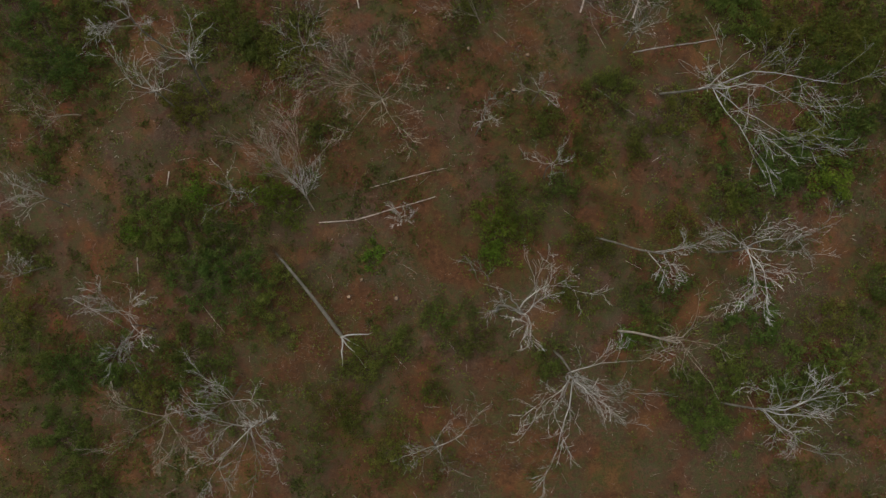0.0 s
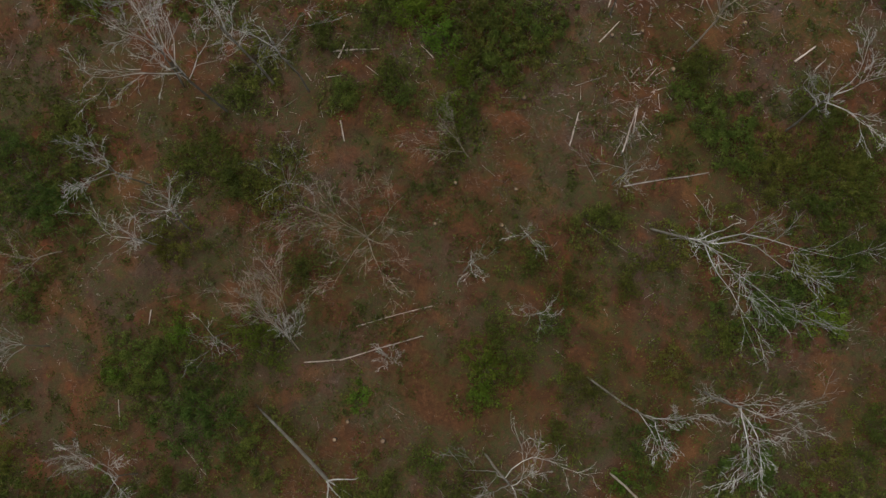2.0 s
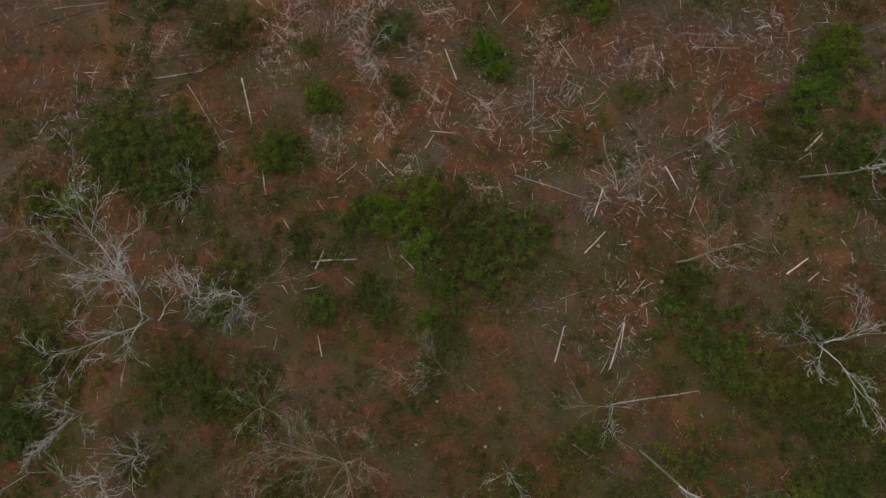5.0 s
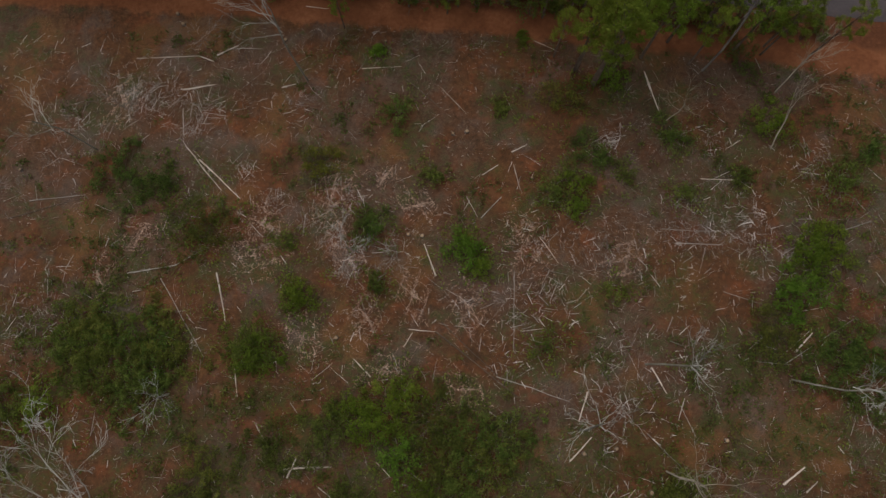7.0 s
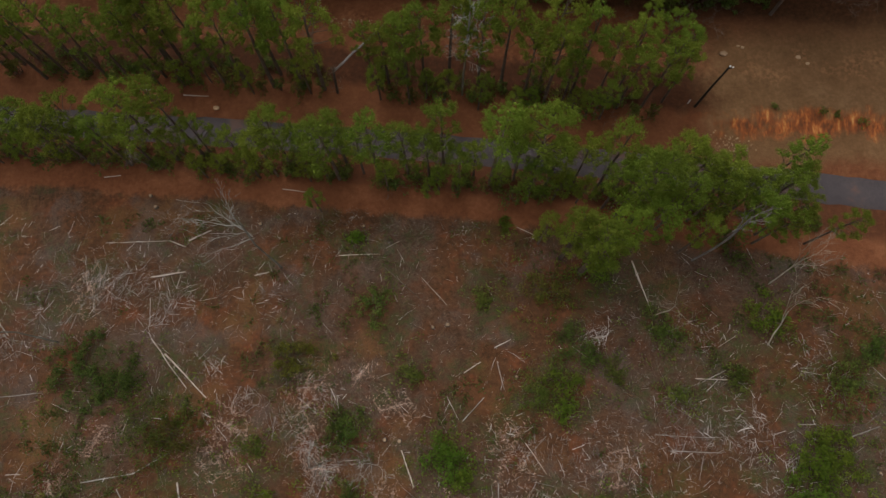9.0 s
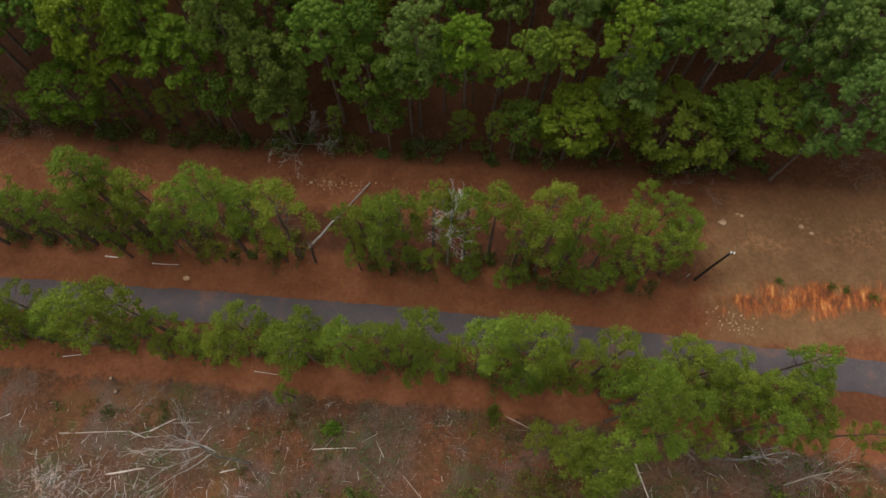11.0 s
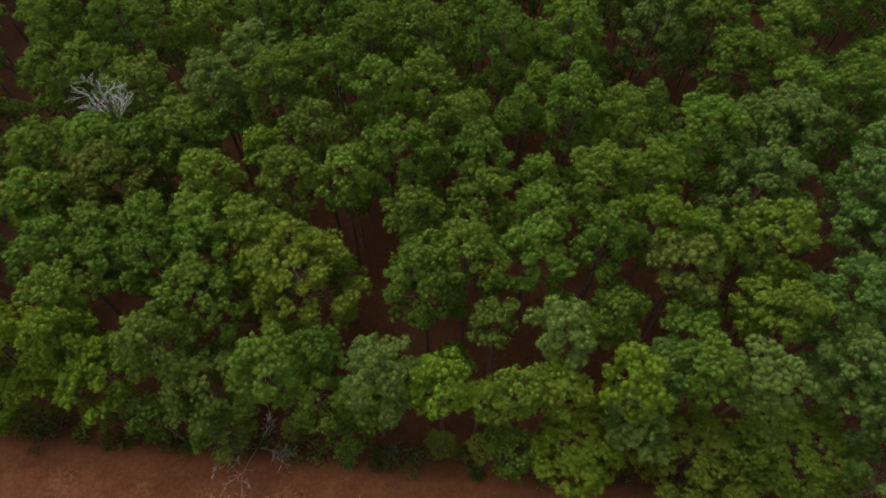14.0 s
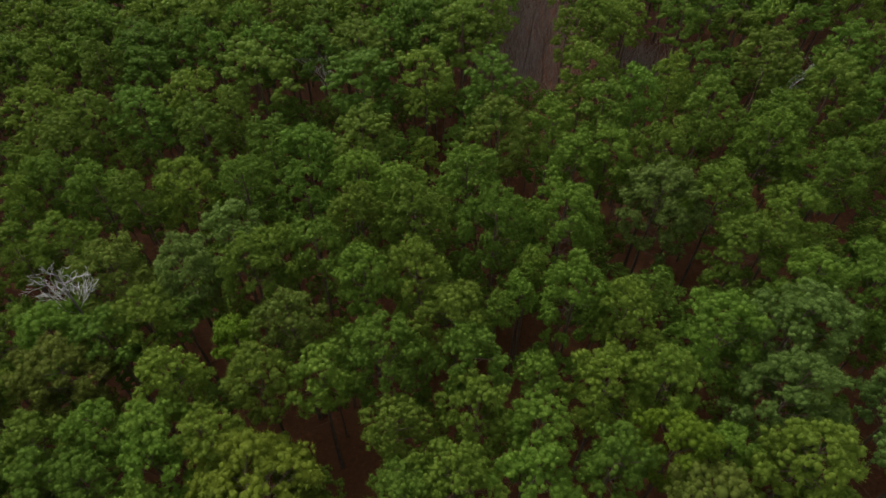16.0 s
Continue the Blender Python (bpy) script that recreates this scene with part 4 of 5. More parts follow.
CROWNS_GREY_A = [
    (53.9, 128, 22.5, 4.2), (33.3, 134.3, 17.1, 3.1), (52.8, 132.2, 24.1, 2.3), (9.6, 138.2, 22.9, 3.5), (35.6, 138.4, 20.3, 2.3), (42.9, 135.5, 23.8, 2.7),
    (50.3, 135.7, 24.1, 3.2), (56.2, 135.3, 24.2, 3.8), (26.1, 141.4, 23.8, 2.6), (52.6, 142, 24.3, 3.5), (57.8, 149.2, 24.5, 3.3), (48.7, 155.5, 24.2, 4.1),
    (57.4, 153.7, 24.6, 3.1), (61.9, 158.7, 24.8, 3.4), (51.2, 162.4, 25, 4.5), (-12.1, 174.8, 24.8, 3.7), (-7.7, 180.2, 24.8, 3.4), (42.9, 181.4, 25.3, 4.4),
    (78.6, 210.3, 24.9, 3.6)]
CROWNS_FRESH_A = [
    (28.1, 132.5, 13, 4.6), (-35.5, 140.5, 13, 4.3), (-24.5, 140.9, 17.4, 2.7), (-18.4, 140.4, 19.9, 3.4), (15.2, 137.1, 22.5, 2.4), (32, 135.2, 23.3, 2.5),
    (-28.7, 142.4, 23.8, 4.1), (-21.9, 142.2, 23.7, 2.9), (36.8, 151, 24.7, 3), (-4.7, 166.1, 21.2, 2.3)]
CROWNS_DULL_A = [
    (-7.6, 136.7, 13, 3), (-8.7, 139.4, 18.7, 4.2), (-12.6, 141.3, 23.6, 3.1), (20.6, 142.8, 20.3, 2.3), (38.4, 146, 24.5, 2.8), (-21.2, 162.6, 24.1, 4.5),
    (1.4, 166.2, 24.8, 3.1), (-20.9, 175.9, 24.3, 4.3)]
CROWNS_GOLDEN_A = [
    (39.7, 132.1, 13, 5.2), (18.7, 136.1, 17.2, 2.1), (26.4, 137, 19.9, 2.1), (45.9, 140.4, 24.2, 2.5), (44.6, 142.9, 20.8, 2.2), (0.2, 149.6, 24, 6.4)]
FOREST_CROWNS = {"green": CROWNS_GREEN_A + CROWNS_GREEN_B + CROWNS_GREEN_C + CROWNS_GREEN_D + CROWNS_GREEN_E + CROWNS_GREEN_F, "grey": CROWNS_GREY_A, "fresh": CROWNS_FRESH_A, "dull": CROWNS_DULL_A, "golden": CROWNS_GOLDEN_A}
CHIP_PATCHES = [
    (-16.7, 72.8, 2.5), (-10.2, 62.6, 2.5), (-0.41, 58.2, 2.1), (9.3, 55.9, 1.7), (-15.3, 76.4, 2.1), (17.2, 73.4, 2.5), (-6.7, 80.6, 2.1),
    (-35.8, 69.9, 1.4), (-2.5, 64.6, 1.8), (3.2, 67.3, 1.8), (10.1, 65.4, 2.1), (-6.0, 76.6, 2.0), (-4.5, 71.6, 1.6), (3.9, 78.4, 1.6),
    (-34.5, 93.4, 2.1), (-31.2, 75.1, 1.5), (-0.11, 82.3, 1.0), (29.3, 71.2, 2.0)]
SLASH_PILES = [
    (27.9, 59.1, 3.8), (27.0, 53.6, 4.1), (26.6, 42.0, 4.1), (25.1, 36.7, 3.4), (36.8, 61.0, 3.4), (16.4, 65.6, 3.1), (10.1, 65.7, 2.4),
    (19.9, 66.9, 3.5), (-41.9, 66.8, 3.2), (-44.6, 63.9, 2.8), (42.8, 74.2, 4.9), (14.2, 60.0, 2.8), (-31.8, 94.8, 4.3), (-24.9, 91.8, 3.5),
    (-41.0, 89.3, 4.2), (-11.5, 92.2, 4.2), (36.0, 73.5, 4.5), (44.5, 75.2, 3.2), (28.8, 86.4, 1.3), (40.7, 86.1, 2.0), (18.1, 73.1, 3.2),
    (26.4, 72.4, 3.2), (48.7, 70.5, 3.4), (52.7, 82.6, 3.3), (-5.4, 79.8, 2.7)]
BRUSH = [
    (35.1, 128.3, 1.6), (-4.0, 120.2, 1.2), (31.5, 113.7, 2.0), (-18.5, 109.7, 1.5), (3.0, 105.5, 1.5), (-4.5, 19.5, 3.5), (-6.5, -12.6, 4.0),
    (-15.3, 34.5, 3.5), (-30.2, 33.3, 3.0), (29.0, 40.7, 2.5), (30.9, 4.6, 3.0), (1.1, -22.7, 3.0), (40.0, 90.0, 3.0), (-6.7, 73.8, 3.0),
    (15.5, 35.6, 3.0), (35.8, 74.3, 3.5), (18.9, 95.0, 3.0), (1.9, 96.2, 3.0)]
BRUSH_GREY = [
    (-40.5, 89.9, 3.5), (-42.5, 85.1, 3.5), (-36.5, 95.5, 3.0), (-30.7, 95.7, 2.5), (-24.6, 92.3, 2.5), (0.19, 71.0, 2.5),
    (36.5, 74.7, 3.0), (52.2, 82.5, 3.0), (42.1, 74.6, 2.5), (-11.3, 92.0, 2.5), (17.7, 94.0, 2.5), (55.5, 79.3, 3.0),     (-0.95, 74.3, 2.5), (36.4, 78.3, 3.0), (27.4, 72.1, 2.5), (-47.1, 81.4, 3.0)]



def spread(m, s, turn, sz=None):
    return Matrix.Translation(m) @ Matrix.Rotation(turn, 4, "Z") @ Matrix.Diagonal((s, s, sz or s, 1))


# ---- standing leafless trees of the clear-cut ----
for i, (x, y, h, r) in enumerate(BARE_TREES):
    rng = np.random.default_rng(100 + i)
    lean = rng.normal(0, 0.05, 2)
    trunk, limbs = bare_shape(rng, h, r, 4 if r > 4.6 else 3, lean, rng.uniform(0.45, 0.6) if h > 14 and r < 4 else rng.uniform(0.3, 0.45), 0.0135, int(rng.integers(5, 7)) + (2 if r > 5 else 0))
    grey = h > 5 and i % 7 != 4
    bark = HAZEL_BARK if y > 88 else GREY_BARK if grey else TAN_BARK
    tree = thing("bare_tree", at(x - lean[0] * h * 0.7, y - lean[1] * h * 0.7), "leafless tree with pale lichened bark and spreading limbs" if grey else "leafless tree with tan bark and fine twigs", "tree", "leafless trees")
    bare_parts(tree, trunk, limbs, bark)

# leafless trees that lean or spread in a way of their own
for i, (x, y, h, r, lx, ly, first, count, wobble, bark, label) in enumerate((
        (-25.6, 39.4, 24.0, 6.6, -0.02, 0.07, 0.45, 6, 0.17, GREY_BARK, "tall silver leafless tree with long forking limbs"),
        (-31.3, 42.7, 18.0, 7.2, -0.18, 0.30, 0.35, 7, 0.18, GREY_BARK, "broad lichened leafless tree over dark evergreen shrubs"),
        (-35.4, 30.2, 16.0, 3.6, -0.00, 0.00, 0.40, 6, 0.18, GREY_BARK, "white leafless tree crusted with pale lichen"),
        (-7.4, 23.0, 12.0, 7.7, -0.15, 0.05, 0.22, 9, 0.06, TAN_BARK, "tan leafless tree with long straight limbs fanning out"),
        (-16.0, 9.2, 12.0, 5.2, -0.52, 1.01, 0.20, 8, 0.05, TAN_BARK, "tan leafless tree leaning over with straight thin limbs"),
        (-16.5, 9.2, 7.0, 2.7, -0.11, 0.80, 0.35, 7, 0.12, WHITE_BARK, "small white leafless tree with dense fine twigs"),
        (27.2, 24.2, 23.0, 7.4, 0.28, -0.31, 0.42, 6, 0.15, GREY_BARK, "tall pale leafless tree leaning with far-reaching limbs"),
        (19.1, 6.1, 18.0, 4.0, 0.18, -0.20, 0.55, 4, 0.13, WHITE_BARK, "white leafless tree with fanned crown of fine twigs"),
        (44.1, 36.2, 20.0, 5.9, 0.01, 0.07, 0.45, 5, 0.17, GREY_BARK, "pale leafless tree with a long bare trunk"),
        (4.9, 33.3, 9.0, 4.0, -0.54, 0.27, 0.15, 5, 0.06, TAN_BARK, "low tan leafless tree with few straight limbs"),
        (-4.7, 8.0, 2.4, 1.9, -0.05, 0.21, 0.15, 7, 0.12, WHITE_BARK, "low white leafless bush on the litter"))):
    rng = np.random.default_rng(160 + i)
    trunk, limbs = bare_shape(rng, h, r, 4, (lx, ly), first, 0.0145, count, wobble)
    tree = thing("bare_tree", at(x, y), label, "tree", "leafless trees")
    bare_parts(tree, trunk, limbs, bark)

# tall snags by the track that lean a little
for i, (x, y, h, r, lx, ly, count, label) in enumerate((
        (-10.3, 95.4, 19.5, 3.4, -0.16, 0.14, 6, "silver leafless tree leaning beside the dirt track"), (40.1, 95.0, 20.5, 1.6, 0.0, 0.01, 4, "straight grey leafless snag in front of the pines"),
        (47.7, 84.4, 11.0, 2.6, -0.04, 0.45, 3, "forked pale leafless tree at the edge of the pines"), (35.0, 88.4, 9.6, 2.8, 0.0, 0.0, 5, "pale leafless tree with a spreading crown"),
        (48.8, 91.8, 12.0, 2.3, 0.08, 0.1, 6, "pale leafless tree with a spreading crown"))):
    rng = np.random.default_rng(180 + i)
    trunk, limbs = bare_shape(rng, h, r, 3, (lx, ly), 0.42, 0.012, count)
    tree = thing("bare_tree", at(x, y), label, "tree", "leafless trees")
    bare_parts(tree, trunk, limbs, HAZEL_BARK if "straight" in label else TAN_BARK if "pale" in label else GREY_BARK)

# a silver snag that rises out of the pine canopy
rng = np.random.default_rng(79)
tree = thing("bare_tree", at(-22.8, 168.6), "silver-grey leafless snag rising through the pine canopy", "tree")
trunk, limbs = bare_shape(rng, 28.5, 2.5, 3, (0.02, 0.04), 0.8, 0.016, 14, 0.1, 0.75, 0.5)
bare_parts(tree, trunk, limbs, WHITE_BARK)

# a broken trunk that leans far over the brush
rng = np.random.default_rng(77)
base, top = at(-12.6, -6.2), Vector((-19.4, 4.2, 6.3))
tree = thing("leaning_snag", base, "grey dead trunk leaning far over with a brown broken crown", "dead tree")
way = np.array(top - base)
hs = np.linspace(0, 1, 8)
pts = hs[:, None] * way + np.sin(hs * 3.1)[:, None] * np.array([0.25, 0.1, 0.5]) - np.array([0, 0, 0.15]) * (1 - hs[:, None])
part("trunk", mesh_of("trunk", *tubes(pts[:-1], pts[1:], 0.26 - 0.13 * hs[:-1], 0.26 - 0.13 * hs[1:], 8), TRUNK_BARK), tree)
d = unit(ball(rng, 200, -0.6) + unit(way) * 0.4)
c = way * rng.uniform(0.9, 1.02, (200, 1))
part("branches", mesh_of("branches", *tubes(c, c + d * rng.uniform(0.6, 2.2, (200, 1)), np.full(200, 0.02), np.full(200, 0.008), 3), DRY_GRASS), tree, "brown withered twigs")
for a, length in ((0.1, 4.5), (-0.9, 5.0), (-1.5, 4.0), (-0.5, 3.6)):
    d = unit(np.array([math.cos(a), math.sin(a), 0.18]))
    q = d * np.linspace(0, length, 5)[:, None] + np.array([0, 0, 0.1]) + rng.normal(0, 0.1, (5, 3))
    part("limb", mesh_of("limb", *tubes(q[:-1], q[1:], np.linspace(0.1, 0.05, 4), np.linspace(0.08, 0.03, 4), 6), GREY_BARK), tree)

# twiggy brown brush piles
for i, (x, y, r) in enumerate(BRUSH + BRUSH_GREY):
    rng = np.random.default_rng(300 + i)
    brown = i < len(BRUSH)
    trunk, limbs = bare_shape(rng, 1.6, r * 0.78, 3, (0, 0), 0.1, 0.010, 7, 0.16)
    pile = thing("brush_clump", at(x, y), "tangle of fine brown leafless twigs on the ground" if brown else "bleached grey tangle of fine twigs on the ground", "brush", "brush clumps")
    bare_parts(pile, trunk, limbs, BROWN_BARK if brown else HAZEL_BARK, "stem")

# ---- shrubs ----
SHRUB_KINDS = (
    ("shrub", "dark evergreen shrub with small dense leaves", EVERGREEN, SHRUBS_EVERGREEN, 0.5, 0.23, 0.125),
    ("shrub", "olive green shrub with thin leaves", OLIVE, SHRUBS_OLIVE, 0.5, 0.21, 0.105),
    ("sapling", "fresh green leafy sapling in the brush", BRIGHT, SHRUBS_BRIGHT, 0.8, 0.24, 0.13),
    ("shrub", "rounded yellow-green shrub in dry litter", YELLOW, SHRUBS_YELLOW, 0.7, 0.22, 0.11),
)
for kind, (name, label, leaf, rows, tall, ll, lw) in enumerate(SHRUB_KINDS):
    for i, (x, y, r) in enumerate(rows):
        rng = np.random.default_rng(1000 * (kind + 1) + i)
        rr = r * 0.95
        foliage, stems = shrub_shape(rng, rr, tall * min(rr, 2.6) * 0.8 + 0.4, int(min(220 + 170 * rr * rr, 3600)), ll, lw)
        bush = thing(name, at(x, y), label, "shrub" if name == "shrub" else "sapling", name + "s of the clear-cut")
        part("foliage", mesh_of("foliage", *foliage, leaf), bush)
        part("woody_base", mesh_of("woody_base", *stems, BROWN_BARK), bush)

# ---- pines ----
rng = np.random.default_rng(11)
CROWN_SIZES = (1.9, 2.5, 3.1, 3.7, 4.4, 5.6)
FOREST_SHAPES = []
for radius in CROWN_SIZES:
    FOREST_SHAPES.append([pine_shape(rng, 24.0, radius) for _ in range(3)])
PINE_WOOD = [[mesh_of("pine_trunk", *shape[1], PINE_BARK) for shape in row] for row in FOREST_SHAPES]
PINE_CROWNS = {}
ROAD_PINES = []
for i in range(6):
    crown, wood = pine_shape(rng, 16.0, rng.uniform(1.5, 2.0), 0.56, 8, 0.24, 15, 0.22, 0.055, 2.7, -0.7, 2.6, 0.24, 0.5, 0.34)
    ROAD_PINES.append((mesh_of("pine_crown", *crown, YOUNG_NEEDLES), mesh_of("pine_trunk", *wood, PINE_BARK)))


def pine(shape, place, turn, s, sz, label, group):
    tree = thing("pine_tree", place, label, "tree", group)
    tree.rotation_euler, tree.scale = (0, 0, turn), (s, s, sz)
    part("trunk", shape[1], tree)
    part("crown", shape[0], tree)


taken = []
rng = np.random.default_rng(21)
for x, y, h in ROADSIDE_PINES + VERGE_PINES:
    s = float(np.clip(h / 16, 0.55, 1.25)) * rng.uniform(1.0, 1.2)
    pine(ROAD_PINES[rng.integers(6)], at(x, y), rng.uniform(0, 6.28), s, h / 16, "young green roadside pine with a thin trunk", "pines along the road")
    taken.append((x, y))
# the rows go on along the road
for off, lo, hi, step, gap in ((-4.6, 9, 16, 1.35, 1.75), (8.4, 12, 18, 1.7, 2.0), (-5.6, 5, 9, 2.6, 1.3), (6.6, 5, 9, 2.6, 1.5)):
    for x in np.arange(-60, 66, step):
        xx = x + rng.uniform(-1, 1)
        yy = float(road_line(xx)) + off + rng.normal(0, 0.7)
        h = rng.uniform(lo, hi)
        if min(math.hypot(xx - a, yy - b) for a, b in taken) < gap or math.hypot(xx - 12.7, yy - 118.4) < 2.4 or (off > 0 and xx > 35) or (off < 0 and xx > 49):
            continue
        if off > 0 and -5.5 < xx < -0.5:
            continue
        pine(ROAD_PINES[rng.integers(6)], at(xx, yy), rng.uniform(0, 6.28), 0.22 + h / 17, h / 16, "young green roadside pine with a thin trunk", "pines along the road")
        taken.append((xx, yy))

# the forest beyond the verge
rng = np.random.default_rng(31)
cell, stand = {}, []
NEEDLES_OF = {
    "green": (NEEDLES, "tall loblolly pine with a rounded tufted green crown"),
    "grey": (GREY_NEEDLES, "tall loblolly pine with a dull grey-green crown"),
    "fresh": (FRESH_NEEDLES, "tall loblolly pine with a fresh light green crown"),
    "dull": (DULL_NEEDLES, "tall loblolly pine with a faded olive crown"),
    "golden": (GOLDEN_NEEDLES, "tall loblolly pine with a yellowing sunlit crown"),
}
for tone, rows in FOREST_CROWNS.items():
    needles, label = NEEDLES_OF[tone]
    for x, y, h, r in rows:
        if y > 196:
            stand.append((x, y, h, r))
            cell.setdefault((int(x // 8), int(y // 8)), []).append((x, y))
            continue
        size = min(range(6), key=lambda i: abs(CROWN_SIZES[i] - r))
        k = int(rng.integers(3))
        if (tone, size, k) not in PINE_CROWNS:
            PINE_CROWNS[tone, size, k] = mesh_of("pine_crown", *FOREST_SHAPES[size][k][0], needles)
        pine((PINE_CROWNS[tone, size, k], PINE_WOOD[size][k]), at(x, y), rng.uniform(0, 6.28), r / CROWN_SIZES[size], h / 24, label, "pines of the forest")
        cell.setdefault((int(x // 8), int(y // 8)), []).append((x, y))

GAPS = ((6.1, 157.5, 4.5), (6.7, 146.6, 4), (10.4, 146.5, 3.5), (20.9, 143.7, 4.5), (34, 142, 4.5), (48.3, 181, 5.5), (60, 153, 4.5), (27.3, 172, 4), (-18.7, 151.4, 3.5), (-13.4, 191.7, 4), (41, 136.5, 4),
        (34, 221, 6), (35, 232, 7), (36, 245, 9), (38, 258, 10), (38, 272, 11), (52, 224, 4), (57, 234, 5), (62, 243, 5), (74, 243, 4), (82, 258, 5))


def free(x, y, gap):
    i, j = int(x // 8), int(y // 8)
    return all(math.hypot(x - a, y - b) > gap for u in (-1, 0, 1) for v in (-1, 0, 1) for a, b in cell.get((i + u, j + v), ()))


# farther woods: one joined mass of the same trees, with fewer, larger tufts
for _ in range(14000):
    y = rng.uniform(131, 300)
    x = 14 + rng.uniform(-1, 1) * (64 + 0.42 * (y - 131))
    inner = -24 - 0.39 * (y - 131) < x < 56 + 0.43 * (y - 129)
    low = inner and y < 222
    if y < float(road_line(x)) + 23.5 or (x > 46 and y < 131) or any(math.hypot(x - a, y - b) < r for a, b, r in GAPS):
        continue
    if free(x, y, 3.7 if low else 4.7):
        stand.append((x, y, float(rng.uniform(11, 17) if low else rng.uniform(21, 26)), float(rng.uniform(1.8, 2.6) if low else rng.uniform(3.0, 4.2))))
        cell.setdefault((int(x // 8), int(y // 8)), []).append((x, y))
far_shapes = []
for i in range(8):
    far_shapes.append(pine_shape(rng, 24.0, 3.5, 1.1, 8, 0.44, 8, 0.3, 0.085, dense=4.6) if i < 5 else pine_shape(rng, 24.0, 3.5, 1.2, 5, 0.56, 6, 0.4, 0.12, dense=4.4))
crowns, woods, tones = [], [], []
for x, y, h, r in stand:
    (cv, cf), (wv, wf) = far_shapes[int(rng.integers(5)) if y < 236 and -70 < x < 105 else int(rng.integers(5, 8))]
    a, s = rng.uniform(0, 6.28), r / 3.5
    rot = np.array([[math.cos(a) * s, -math.sin(a) * s, 0], [math.sin(a) * s, math.cos(a) * s, 0], [0, 0, h / 24]])
    o = np.array(at(x, y))
    crowns.append((cv @ rot.T + o, cf))
    keep = wf.max(axis=1) < 70
    woods.append((wv[:70] @ rot.T + o, wf[keep]))
    tones.append(np.full(len(cv), rng.uniform(0, 1)))
woodland = thing("pine_woodland", (0, 0, 0), "dense mass of tall green pines farther off", "woodland", kind="stuff")
tagged(part("crowns", mesh_of("crowns", *joined(crowns), NEEDLES_FAR, np.concatenate(tones)), woodland), kind="stuff")
tagged(part("trunks", mesh_of("trunks", *joined(woods), PINE_BARK), woodland), kind="stuff")

# leafless brown thicket in the clearings
rng = np.random.default_rng(37)
cs = []
for x, y, r, k in ((36, 243, 8, 560), (38, 256, 9, 620), (38, 270, 10, 520), (60, 241, 6, 320), (82, 262, 6, 260), (90, 268, 5, 160)):
    cs.append(np.stack((x + rng.normal(0, r * 0.6, k), y + rng.normal(0, r * 0.6, k)), 1))
cs = np.concatenate(cs)
n = len(cs)
base = np.stack((cs[:, 0], cs[:, 1], land(cs[:, 0], cs[:, 1]) - 0.1), 1)
tip = base + unit(np.stack((rng.normal(0, 0.3, n), rng.normal(0, 0.3, n), np.ones(n)), 1)) * rng.uniform(2, 6.5, (n, 1))
side = base + (tip - base) * rng.uniform(0.3, 0.8, (n, 1))
end = side + unit(rng.normal(size=(n, 3)) + [0, 0, 0.8]) * rng.uniform(0.6, 1.8, (n, 1))
lone("brown_thicket", mesh_of("brown_thicket", *joined([tubes(base, tip, np.full(n, 0.045), np.full(n, 0.012), 3), tubes(side, end, np.full(n, 0.025), np.full(n, 0.01), 3)]), HAZEL_BARK), "leafless brown thicket of thin stems in the clearings", "thicket", kind="stuff")

# young pines along the forest's edge
rng = np.random.default_rng(39)
for x in np.arange(-56, 36, 3.1):
    xx = x + rng.uniform(-1.1, 1.1)
    yy = float(road_line(xx)) + 25.2 + rng.uniform(-1.0, 1.6)
    if math.hypot(xx + 6.3, yy - 136.4) < 4.2 or math.hypot(xx - 10.7, yy - 134.4) < 2.5 or rng.uniform() < 0.2:
        continue
    h = rng.uniform(5.5, 11)
    pine(ROAD_PINES[rng.integers(6)], at(xx, yy), rng.uniform(0, 6.28), h / 13, h / 16, "young green pine at the edge of the forest", "young pines at the forest's edge")

